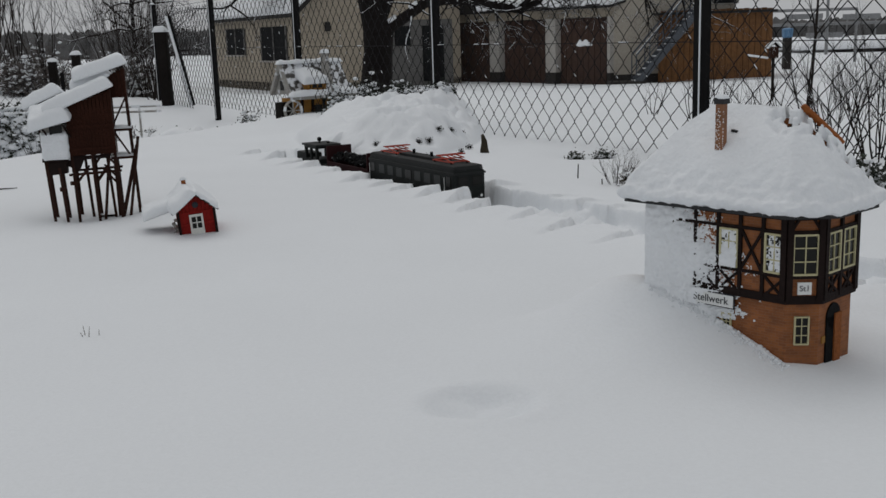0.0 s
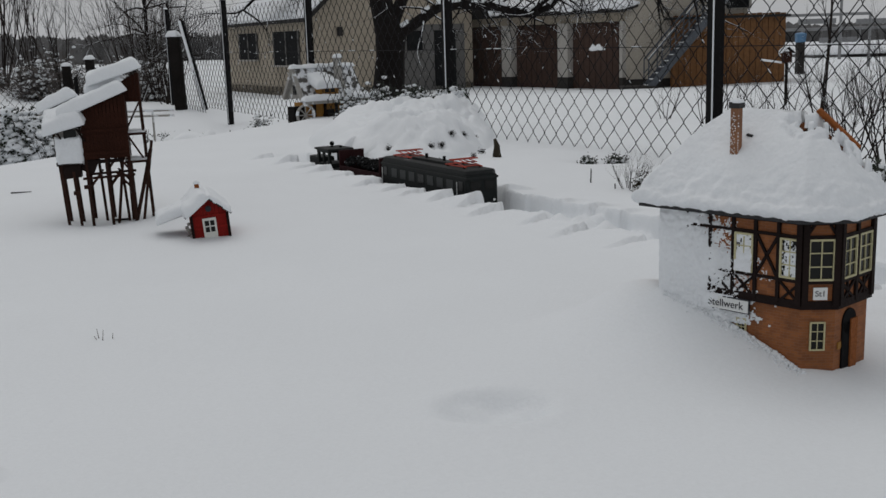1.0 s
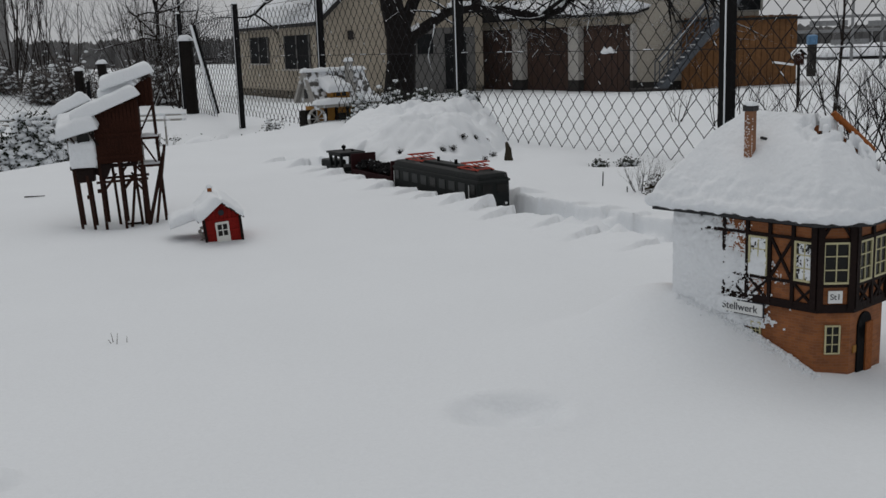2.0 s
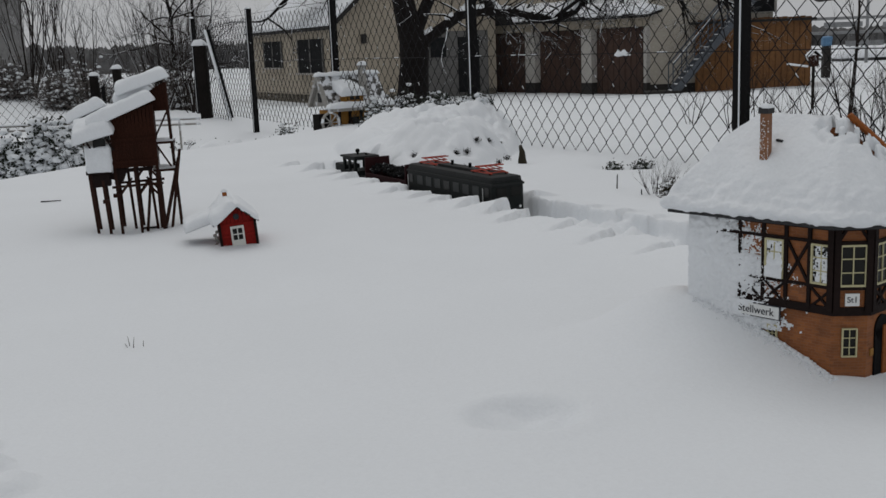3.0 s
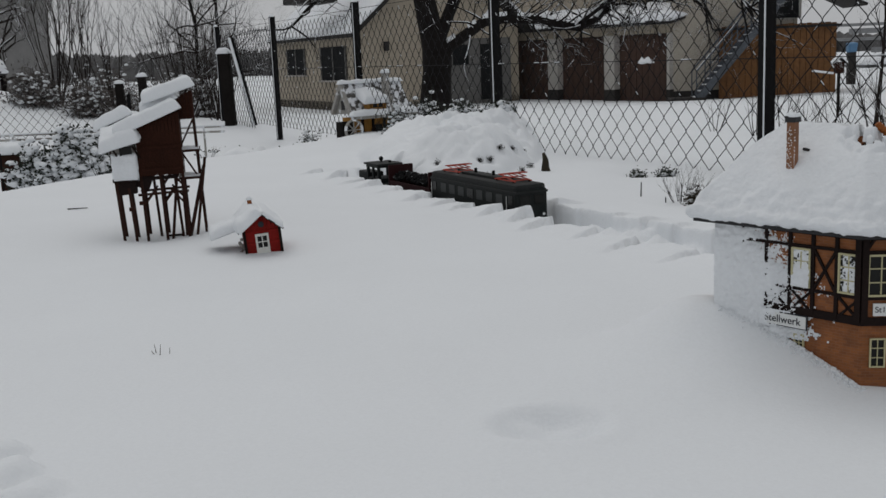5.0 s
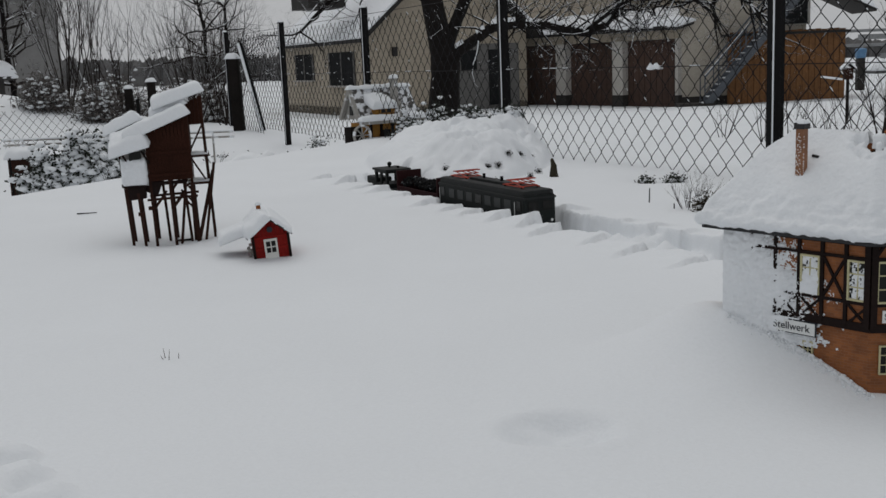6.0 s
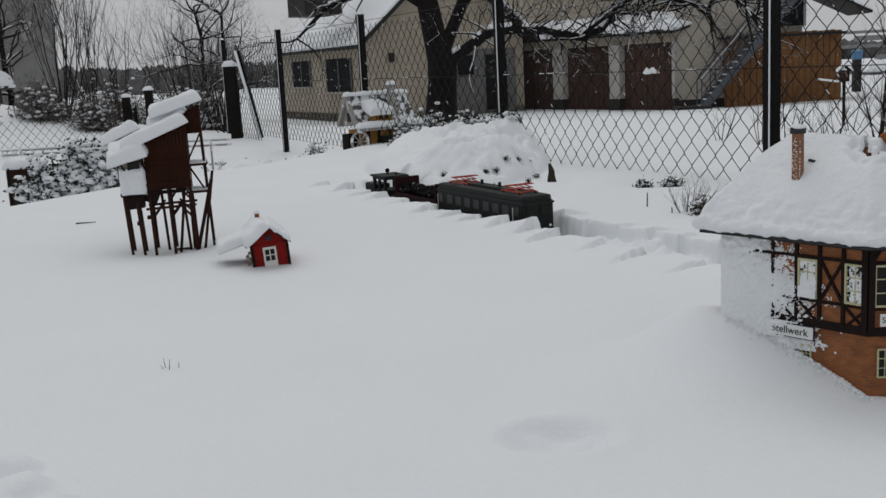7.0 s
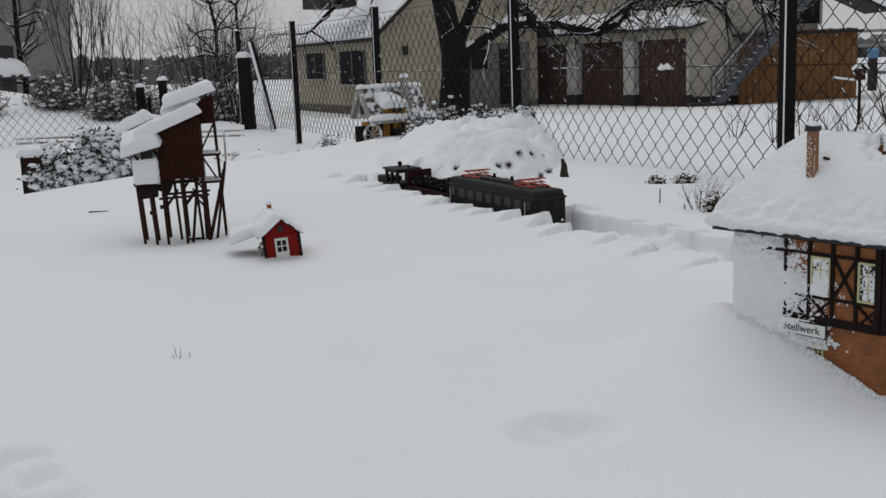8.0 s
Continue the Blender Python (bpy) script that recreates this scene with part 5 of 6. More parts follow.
def big_tree():
    rnd = random.Random(5)
    x, y = -0.86, 15.3
    t = thing("fruit_tree", at(x, y, ground(x, y)), "old bare fruit tree with crooked snow-dusted limbs", "tree")
    whole = []

    def limb(points, r0, r1, twigs, depth=2, length=0.9, fall=0.0):
        n = len(points) - 1
        segs = []
        for i in range(n):
            a, b = Vector(points[i]), Vector(points[i + 1])
            steps = 3
            for k in range(steps):
                f0, f1 = (i + k / steps) / n, (i + (k + 1) / steps) / n
                p0, p1 = a.lerp(b, k / steps), a.lerp(b, (k + 1) / steps)
                segs.append((p0, p1, r0 + (r1 - r0) * f0, r0 + (r1 - r0) * f1))
                if i > 0 or twigs > 8:
                    for _ in range(twigs):
                        d = Vector((rnd.uniform(-1, 1), rnd.uniform(-0.8, 0.8), rnd.uniform(-0.75, 0.8))).normalized()
                        branch(segs, rnd, p1, d, length * rnd.uniform(0.5, 1.1), 0.016, depth, 0.32, fall, 2, 0.8, None, 0.55, 0.3)
        tube_mesh("limb", segs, BARK, t, "crooked limb with fine twigs")
        whole.extend(segs)

    trunk = []
    tube = [(0.0, 0, -0.2, 0.27), (-0.02, 0, 0.15, 0.235), (0.02, 0, 0.6, 0.205), (0.03, 0, 0.85, 0.22), (-0.05, 0, 1.15, 0.17), (-0.18, 0.05, 1.9, 0.15), (-0.2, 0.1, 3.2, 0.12)]
    for a, b in zip(tube, tube[1:]):
        trunk.append((Vector(a[:3]), Vector(b[:3]), a[3], b[3]))
    bark = tube_mesh("trunk", trunk, BARK, t, "dark wet trunk")
    limb([(0.1, 0, 0.85), (0.42, -0.05, 1.05), (0.72, -0.1, 1.24), (1.05, -0.1, 1.27), (1.55, -0.2, 1.22), (2.0, -0.25, 1.10), (2.3, -0.3, 1.2), (2.55, -0.3, 1.5)], 0.085, 0.04, 3)
    limb([(2.0, -0.25, 1.12), (2.6, -0.5, 1.55), (3.2, -0.7, 1.75), (3.9, -0.8, 1.6), (4.3, -0.8, 1.25)], 0.035, 0.018, 6)
    limb([(0.05, 0.0, 1.0), (0.35, 0.2, 1.7), (0.9, 0.4, 2.2), (1.8, 0.5, 2.3)], 0.10, 0.03, 3)
    limb([(0.9, 0.4, 2.2), (2.2, 0.2, 1.9), (3.2, 0.1, 1.9)], 0.05, 0.02, 6)
    limb([(-0.1, 0.0, 1.6), (-0.7, 0.1, 2.0), (-1.6, 0.2, 1.75), (-2.1, 0.2, 1.3)], 0.07, 0.02, 2)
    limb([(1.7, -0.4, 1.95), (2.4, -0.5, 1.75), (3.0, -0.6, 1.6), (3.7, -0.6, 1.4)], 0.04, 0.02, 7, 2, 0.75, -0.25)
    tube_mesh("limb_snow", snow_on(whole, rnd, 0.6, 0.85, 0.75, 0.78), SNOW_CRUMBLY, t, kind="stuff")


big_tree()


def curly_tree(x, y, h, seed, label, r=0.055, spread=1.0):
    rnd = random.Random(seed)
    t = thing("fruit_tree", at(x, y, ground(x, y)), label, "tree")
    whole, trunk = [], []
    p = Vector((0, 0, -0.2))
    for i in range(5):
        e = p + Vector((rnd.uniform(-0.08, 0.08), rnd.uniform(-0.08, 0.08), h * 0.16))
        trunk.append((p, e, r * (1 - 0.1 * i), r * (1 - 0.1 * (i + 1))))
        if i >= 1:
            for k in range(5):
                a = rnd.uniform(0, 6.28)
                segs = []
                branch(segs, rnd, e, Vector((math.cos(a) * spread, math.sin(a) * spread, 0.45)).normalized(), h * rnd.uniform(0.28, 0.5), r * 0.34, 3, 0.42, 0.1, 3, 0.8, None, 0.52, 0.25)
                tube_mesh("limb", segs, TWIG, t)
                whole += segs
        p = e
    tube_mesh("trunk", trunk, BARK, t)
    tube_mesh("limb_snow", snow_on(whole, rnd, 0.5, 0.85, 0.8, 0.8), SNOW_CRUMBLY, t, kind="stuff")


curly_tree(-5.2, 20.0, 3.0, 21, "bare curly-twigged fruit tree in a snowy yard")
curly_tree(-4.95, 17.6, 2.7, 22, "bare fruit tree with a dusting of snow")
curly_tree(-11.5, 24.0, 4.0, 23, "bare spreading tree beside a grey building", 0.09)

BARE = "tall bare shrub with upright snow-dusted stems"
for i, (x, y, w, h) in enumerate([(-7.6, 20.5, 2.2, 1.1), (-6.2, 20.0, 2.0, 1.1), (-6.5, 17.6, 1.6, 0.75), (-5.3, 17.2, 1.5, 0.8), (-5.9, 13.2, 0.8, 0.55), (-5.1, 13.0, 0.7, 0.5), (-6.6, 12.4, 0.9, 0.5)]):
    snowy_bush("hedge_bush", x, y, w, h, 420, 30 + i, "twiggy hedge bush sprinkled with snow, grey-brown lightened for haze", 0.075, 0.45, HEDGE, group="hedge bushes", blob=0.020, sprigs=5, thin=0.10)
for i, (x, y, h, w, n) in enumerate([(-5.55, 14.0, 1.75, 0.7, 16), (-5.0, 13.6, 1.2, 0.6, 10), (-4.25, 14.2, 1.65, 1.2, 16), (-3.75, 14.0, 1.35, 0.6, 12), (-4.05, 14.6, 1.3, 0.5, 10), (-3.6, 13.4, 0.9, 0.5, 10), (-5.75, 13.6, 1.9, 0.6, 18),
                                    (-4.7, 16.5, 1.5, 1.0, 14)]):
    bare_shrub("bare_shrub", x, y, h, w, n, 40 + i, BARE, r=0.0085, group="shrubs along the far hedge", kids=3)
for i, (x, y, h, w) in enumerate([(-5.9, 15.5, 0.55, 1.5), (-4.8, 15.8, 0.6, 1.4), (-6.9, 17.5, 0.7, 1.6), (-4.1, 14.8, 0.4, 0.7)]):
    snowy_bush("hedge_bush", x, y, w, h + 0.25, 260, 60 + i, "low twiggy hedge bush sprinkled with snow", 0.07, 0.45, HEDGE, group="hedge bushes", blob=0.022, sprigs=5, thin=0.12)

# evergreen by the bed's bank
snowy_bush("evergreen_bush", -2.62, 6.45, 0.60, 0.42, 620, 70, "low evergreen bush loaded with clumps of snow", 0.026, 1.0, d=0.5, blob=0.021, base=-0.13)
snowy_bush("evergreen_bush", -2.88, 6.35, 0.40, 0.36, 300, 71, "low evergreen bush loaded with clumps of snow", 0.026, 1.0, blob=0.020, base=-0.16)
snowy_bush("evergreen_bush", -2.30, 6.5, 0.40, 0.30, 240, 79, "low evergreen bush loaded with clumps of snow", 0.028, 1.0, blob=0.020, base=-0.25)
bare_shrub("bare_shrub", -2.25, 6.2, 0.42, 0.40, 18, 72, "small bare snow-dusted shrub beside an evergreen", r=0.003, share=0.5)
# bushes round the watermill and behind the bed
for i, (x, y, w, h, n) in enumerate([(-1.62, 9.0, 0.34, 0.36, 150), (-1.75, 8.75, 0.22, 0.22, 80), (-0.62, 8.9, 0.5, 0.33, 170), (-0.30, 8.6, 0.45, 0.30, 150), (0.0, 8.0, 0.36, 0.26, 110), (-1.05, 9.2, 0.35, 0.45, 120), (-1.9, 8.9, 0.3, 0.2, 60), (-2.2, 9.0, 0.35, 0.2, 60), (-2.5, 9.0, 0.3, 0.22, 60), (-0.52, 7.0, 0.36, 0.13, 110), (-0.22, 6.95, 0.34, 0.12, 110), (0.02, 6.55, 0.22, 0.08, 70), (-0.75, 8.0, 0.35, 0.26, 120), (-0.35, 7.7, 0.35, 0.25, 120)]):
    snowy_bush("garden_bush", x, y, w, h, n, 80 + i, "small dark garden bush flecked with snow", 0.022, 0.5, group="bushes behind the bed", blob=0.016)
for i, (x, y, h) in enumerate([(-2.45, 8.2, 0.22), (-2.28, 8.05, 0.14), (-1.92, 8.1, 0.12), (-1.72, 8.2, 0.14), (-1.55, 8.3, 0.16), (-2.6, 8.3, 0.2)]):
    bare_shrub("garden_shrub", x, y, h, h * 1.2, 6, 100 + i, "small bare shrub poking through snow", r=0.004, group="small shrubs at the stones", depth=1)

# right-hand saplings and shrubs
bare_shrub("sapling", 1.92, 5.6, 1.15, 0.42, 1, 121, "slender bare sapling with a forked crown", r=0.012, depth=3, category="tree", kids=2)
for i, (x, y, h, w, n) in enumerate([(1.50, 3.95, 0.42, 0.26, 9), (1.68, 4.0, 0.55, 0.3, 10), (1.58, 4.3, 0.5, 0.35, 8), (1.35, 4.5, 0.33, 0.25, 7), (1.85, 4.4, 0.5, 0.3, 7)]):
    bare_shrub("bare_shrub", x, y, h, w, n, 130 + i, "bare thorny shrub against the fence", r=0.0042, group="shrubs by the fence", share=0.35, kids=3)
snowy_bush("conifer_sprig", 1.46, 3.55, 0.16, 0.13, 90, 140, "small dark conifer tuft with snow", 0.02, 0.3, blob=0.01)
for i, (x, y, h) in enumerate([(1.6, 6.6, 0.35), (1.85, 7.0, 0.4), (2.1, 6.8, 0.3), (2.4, 7.4, 0.35), (1.45, 7.1, 0.3), (2.7, 7.0, 0.35), (2.0, 7.8, 0.4)]):
    bare_shrub("dry_weed", x, y, h, h * 0.5, 5, 150 + i, "thin dead stalks standing in snow", r=0.004, group="stalks beyond the fence", depth=1, share=0.2)
# dry herb beside the signal box
bare_shrub("dry_herb", 0.66, 3.86, 0.15, 0.12, 16, 160, "dry dark herb tuft by the railway", r=0.0022, share=0.15, depth=2)
snowy_bush("dry_tuft", 0.70, 3.78, 0.10, 0.065, 90, 161, "dark withered tuft under snow", 0.012, 0.15, DRY_LEAF, blob=0.008)
snowy_bush("heath_tuft", 0.615, 4.75, 0.07, 0.022, 40, 162, "dark heather tips poking through snow", 0.014, 0.2, blob=0.008, group="heath tufts")
snowy_bush("heath_tuft", 0.75, 4.77, 0.10, 0.028, 60, 163, "dark heather tips poking through snow", 0.014, 0.2, blob=0.008, group="heath tufts")
for i, (hx, hy, r, d) in enumerate(MOUND_HOLES[:16]):
    snowy_bush("heath_tuft", hx, hy + r * 0.35, r * 0.9, d * 0.12, 26, 300 + i, "dark heather tips in a hole of the snow", 0.0065, 0.0, OLD_WOOD, blob=0.004, group="heath tufts")
for i, (x, y) in enumerate([(0.10, 4.60), (0.15, 4.52), (0.02, 4.55), (0.20, 4.62), (-0.08, 4.75), (0.12, 4.42)]):
    bare_shrub("heath_twig", x, y, 0.035, 0.04, 5, 190 + i, "heather twigs sticking out of snow", r=0.0018, group="heath twigs", depth=1, share=0.2)


def sticks():
    for x, y, h, tilt in ((0.53, 4.02, 0.055, 3), (0.60, 3.85, 0.02, -5)):
        z = ground(x, y)
        mesh_thing("stick", rod(bm_new(), (0, 0, -0.04), (h * math.sin(radians(tilt)), 0, h), 0.003, 0.002), BARK, at(x, y, z), "thin dark stick standing in snow", "stick")
    x, y = 0.215, 4.95
    log = rod(bm_new(), (0, 0, -0.05), (-0.014, 0, 0.085), 0.026, 0.008, 12)
    bmesh.ops.subdivide_edges(log, edges=log.edges[:], cuts=3)
    mesh_thing("stump", rough_up(log, 0.014, 40, 1), DRY_LEAF, at(x, y, ground(x, y)), "small mossy stump at the foot of a snow mound", "stump", smooth=True)
    twig = beam(bm_new(), (-0.045, 0, 0.003), (0.035, 0.012, 0.004), 0.008, 0.004)
    mesh_thing("fallen_twig", rough_up(twig, 0.003, 40), BARK, at(-1.76, 4.22, ground(-1.76, 4.22)), "dark twig lying on snow", "stick")
    mesh_thing("fallen_twig", beam(bm_new(), (-0.025, 0, 0.004), (0.03, 0.006, 0.006), 0.012, 0.005), BARK, at(-1.165, 3.60, ground(-1.165, 3.60)), "dark twig lying between timber legs", "stick")
    segs = []
    for x, y, dx, h in ((-0.715, 2.005, -0.004, 0.020), (-0.705, 1.99, 0.004, 0.022), (-0.688, 2.0, 0.002, 0.012), (-0.712, 1.995, -0.010, 0.008)):
        z = ground(x, y)
        segs.append((Vector((x, y, z - 0.01)), Vector((x + dx, y, z + h)), 0.0011, 0.0004))
    ob = tube_mesh("grass_blades", segs, DRY_LEAF, None)
    tagged(ob, "few grass blades piercing the snow", "grass", kind="stuff")


sticks()


# ---- things along the bank and the old gate ----
def old_post(x, y, z1, w, label, lean=0.0, seed=0):
    g = ground(x, y)
    t = thing("gate_post", at(x, y, g), label, "post", "old timber posts")
    h = z1 - g
    bm = beam(bm_new(), (0, 0, -0.3), (lean * h, 0, h), w, w, 0.012)
    bmesh.ops.subdivide_edges(bm, edges=bm.edges[:], cuts=3, use_grid_fill=True)
    part("shaft", rough_up(bm, 0.02, 6, seed), OLD_WOOD, t, smooth=True)
    part("snow_cap", snow_pad(w * 1.15, w * 1.15, w * 0.45, seed, 0.03, m=at(lean * h, 0, h)), SNOW, t, smooth=True)
    return t


gate = old_post(-3.12, 12.2, 0.70, 0.125, "dark weathered timber post with a snow cap", -0.03, 1)
old_post(-4.17, 12.3, 0.47, 0.085, "short dark timber post with a snow cap", 0, 2)
old_post(-4.46, 12.35, 0.40, 0.085, "short dark timber post with a snow cap", 0, 3)
g = ground(-2.95, 12.1)
strut = thing("fence_strut", at(-2.80, 12.1, g), "steel strut leaning on a post, coated in snow", "strut")
part("bar", beam(bm_new(), (0.0, 0, -0.1), (-0.22, 0, 0.86 - g), 0.055), POST_STEEL, strut)
part("snow_coat", rough_up(beam(bm_new(), (-0.02, -0.03, 0.0), (-0.235, -0.03, 0.86 - g), 0.028, 0.03, 0.006), 0.006, 30), SNOW_CRUMBLY, strut, smooth=True)


def planter():
    x, y = -3.13, 6.60
    z = -0.16
    t = thing("planter", at(x, y, z) @ pose(0, 0, 0, 0, 0, 6), "brown wooden planter box under thick snow", "planter")
    part("body", box(bm_new(), 0.15, 0.16, 0.32, at(0, 0, 0.07), 0.006), LEG_BROWN, t)
    part("snow_cap", snow_pad(0.17, 0.19, 0.055, 3, 0.012, m=at(0, 0, 0.23)), SNOW, t, smooth=True)
    x, y = -3.10, 6.35
    mesh_thing("garden_stake", rod(bm_new(), (0, 0, -0.2), (0.0, 0, 0.22), 0.006, n=8), POST_STEEL, at(x, y, -0.14), "thin dark garden stake in snow", "stake")
    # a pale rail on short posts
    x, y = -2.9, 6.85
    r = thing("garden_rail", at(x, y, 0), "pale horizontal garden rail dusted with snow", "rail")
    part("bar", rod(bm_new(), (-0.5, 0.05, 0.125), (1.1, -0.02, 0.135), 0.007, n=10), PALE_WOOD, r)
    part("bar", rod(bm_new(), (-0.5, 0.05, 0.155), (1.1, -0.02, 0.168), 0.006, n=10), PALE_WOOD, r)
    part("bar_snow", rod(bm_new(), (-0.5, 0.05, 0.163), (1.1, -0.02, 0.176), 0.006, n=8), SNOW_CRUMBLY, r)
    for q in (-0.35, 0.30, 0.95):
        zz = ground(x + q, y)
        part("post", rod(bm_new(), (q, 0.02, zz - 0.1), (q, 0.02, 0.16), 0.007, n=8), PALE_WOOD, r)


planter()


def side_fence():
    a, b = Vector((-6.9, 9.4)), Vector((-4.35, 12.3))
    t = thing("side_fence", at(a.x, a.y, 0), "low grey wire fence before a heap of snow", "fence")
    segs = []
    L = (b - a).length
    w, h = 0.105, 0.115
    lo, hi = -0.32, 0.22
    d = (b - a).normalized()
    n = int(L / w)
    for i in range(-6, n + 6):
        for s in (1, -1):
            x0, x1 = i * w, i * w + s * (hi - lo) * w / h
            z0, z1 = lo, hi
            c0, c1 = min(max(x0, 0), L), min(max(x1, 0), L)
            if abs(c1 - c0) < 0.02:
                continue
            f = lambda c: z0 + (z1 - z0) * (c - x0) / (x1 - x0)
            p, q = d * c0, d * c1
            segs.append((Vector((p.x, p.y, f(c0))), Vector((q.x, q.y, f(c1))), 0.0022, 0.0022))
    tube_mesh("wire_mesh", segs, WIRE, t, kind="stuff")
    for k in range(3):
        p = (b - a) * k / 2
        part("post", rod(bm_new(), (p.x, p.y, -0.8), (p.x, p.y, hi + 0.05), 0.022, n=10), POST_STEEL, t)


side_fence()


# ---- bird house on a pole beyond the fence ----
def bird_house():
    x, y = 2.60, 8.2
    g = ground(x, y)
    t = thing("bird_house", at(x, y, g), "small wooden bird house with a snowy roof on a pole", "bird house")
    part("pole", rod(bm_new(), (0, 0, -0.2), (0, 0, 0.35 - g), 0.012, n=8), OLD_WOOD, t)
    part("box", box(bm_new(), 0.062, 0.06, 0.085, at(0, 0, 0.35 - g), 0.003), LEG_BROWN, t)
    for s in (-1, 1):
        m = at(s * 0.025, 0, 0.405 - g) @ pose(0, 0, 0, 0, s * 42, 0)
        part("roof_board", box(bm_new(), 0.072, 0.085, 0.006, m), OLD_WOOD, t)
        part("roof_snow", snow_pad(0.072, 0.085, 0.012, s + 3, 0.01, m=m @ at(0, 0, 0.003)), SNOW, t, smooth=True)
    part("perch", rod(bm_new(), (-0.20, 0, 0.335 - g), (-0.04, 0, 0.31 - g), 0.008, n=6), SNOW_CRUMBLY, t)


bird_house()


# ---- the house across the yard ----
RENDER = mat("weathered_beige_render", (0.36, 0.315, 0.25), 0.9, 0.18, 2.0, 0.2, fine=14)
RENDER_DULL = mat("grey_render", (0.13, 0.127, 0.122), 0.9, 0.25, 2.0, 0.2, fine=14)
PALE_RENDER = mat("pale_beige_render", (0.40, 0.365, 0.31), 0.9, 0.15, 2.0, 0.2, fine=12)
PILLAR = mat("pale_pillar_render", (0.42, 0.40, 0.37), 0.9, 0.15, 2.0, 0.2, fine=12)
DOOR_BROWN = mat("dark_brown_garage_door", (0.050, 0.026, 0.018), 0.7, 0.35, 2.0, 0.2, fine=9)
PLANK = mat("orange_brown_planks", (0.18, 0.080, 0.025), 0.75, 0.35, 2.5, 0.2, fine=9)
PLINTH = mat("dark_plinth", (0.03, 0.027, 0.025), 0.9, 0.3, 2, 0.2, fine=9)
DARK_PANE = mat("dark_house_window", (0.016, 0.017, 0.018), 0.8, 0.3, 1, 0.0, spec=0.05)
STEEL = mat("galvanised_stair_steel", (0.075, 0.084, 0.098), 0.5, 0.25, 4, 0.0, metal=0.3)
ROOF_DARK = mat("dark_eave_boards", (0.02, 0.018, 0.017), 0.8, 0.3, 3, 0.1)
# flat pale grey with the distance haze mixed in
FAR_GREY = mat("hazy_grey_wall", (0.20, 0.197, 0.193), 0.9, 0.2, 0.5, 0.1, fine=3)
BLUE = mat("faded_blue_sheet", (0.10, 0.22, 0.38), 0.6, 0.2, 2, 0.0)
# pole steel paled the same way, haze in its colour
FAR_STEEL = mat("hazy_steel_poles", (0.22, 0.225, 0.23), 0.7, 0.2, 2, 0.0)


def house():
    base = -1.32
    t = thing("house", at(0, 36, base), "beige rendered house with garages and snowy roofs", "house")

    def W(x, y, z):
        return Vector((x, y - 36, z - base))

    def P(name, bm, material, label="", parent=None, smooth=False):
        return part(name, bm, material, parent or t, label, smooth)

    def wall(a, b, z0, z1, thick=0.3):
        """A wall from a to b (plan, left to right as seen); its outer face lies on the line."""
        d = Vector((b[0] - a[0], b[1] - a[1]))
        n = Vector((d.y, -d.x)).normalized()
        m = Matrix.Translation(W((a[0] + b[0]) / 2 - n.x * thick / 2, (a[1] + b[1]) / 2 - n.y * thick / 2, (z0 + z1) / 2)) @ pose(0, 0, 0, 0, 0, math.degrees(math.atan2(d.y, d.x)))
        return box(bm_new(), d.length, thick, z1 - z0, m)

    def on_wall(a, b, s, z, out=0.0):
        d = Vector((b[0] - a[0], b[1] - a[1]))
        n = Vector((d.y, -d.x)).normalized()
        return Matrix.Translation(W(a[0] + d.x * s / d.length + n.x * out, a[1] + d.y * s / d.length + n.y * out, z)) @ pose(0, 0, 0, 0, 0, math.degrees(math.atan2(d.y, d.x)))

    # gabled wing: long side to the left, gable end towards the yard
    A, B = (-9.03, 43.66), (-4.75, 36.6)
    C = (0.9, 40.0)
    P("side_wall", wall(A, B, base - 0.6, 1.62), RENDER)
    bm = wall(B, C, base - 0.6, 1.62)
    P("gable_wall", bm, RENDER)
    d = Vector((C[0] - B[0], C[1] - B[1]))
    L = d.length
    bm = bm_new()
    m = on_wall(B, C, 0, 1.62, -0.15)
    v = [bm.verts.new(m @ Vector(p)) for p in ((0, 0, 0), (L, 0, 0), (L / 2, 0, 2.9))]
    f = bm.faces.new(v)
    r = bmesh.ops.extrude_face_region(bm, geom=[f])
    bmesh.ops.translate(bm, verts=[q for q in r["geom"] if isinstance(q, bmesh.types.BMVert)], vec=(m.to_3x3() @ Vector((0, -0.15, 0))))
    bmesh.ops.recalc_face_normals(bm, faces=bm.faces)
    P("gable_top", bm, RENDER)
    # its roof, two snowy slopes
    side = Vector((A[0] - B[0], A[1] - B[1]))
    for s in (-1, 1):
        rise = math.degrees(math.atan2(2.9, L / 2))
        ln = math.hypot(2.9, L / 2) + 0.5
        mid = on_wall(B, C, L / 2 + s * (L / 4 + 0.15), 1.62 + 1.45 - 0.12, -side.length / 2 + 0.35)
        mm = mid @ pose(0, 0, 0, 0, s * rise, 0)
        slope = P("roof", box(bm_new(), ln, side.length + 0.5, 0.12, mm), ROOF_DARK)
        P("roof_snow", rough_up(box(bm_new(), ln - 0.02, side.length + 0.48, 0.12, mm @ at(0, 0, 0.12), 0.05), 0.05, 2), SNOW_FAR, parent=slope)
    dm = on_wall(A, B, 6.2, 3.0, 0.2)
    dorm = P("dormer", box(bm_new(), 1.7, 1.4, 1.3, dm @ at(0, -0.6, 0.2)), ROOF_DARK)
    P("dormer_snow", snow_pad(2.0, 1.8, 0.2, 3, 0.15, m=dm @ at(0, -0.6, 0.87)), SNOW_FAR, parent=dorm)
    LS = side.length
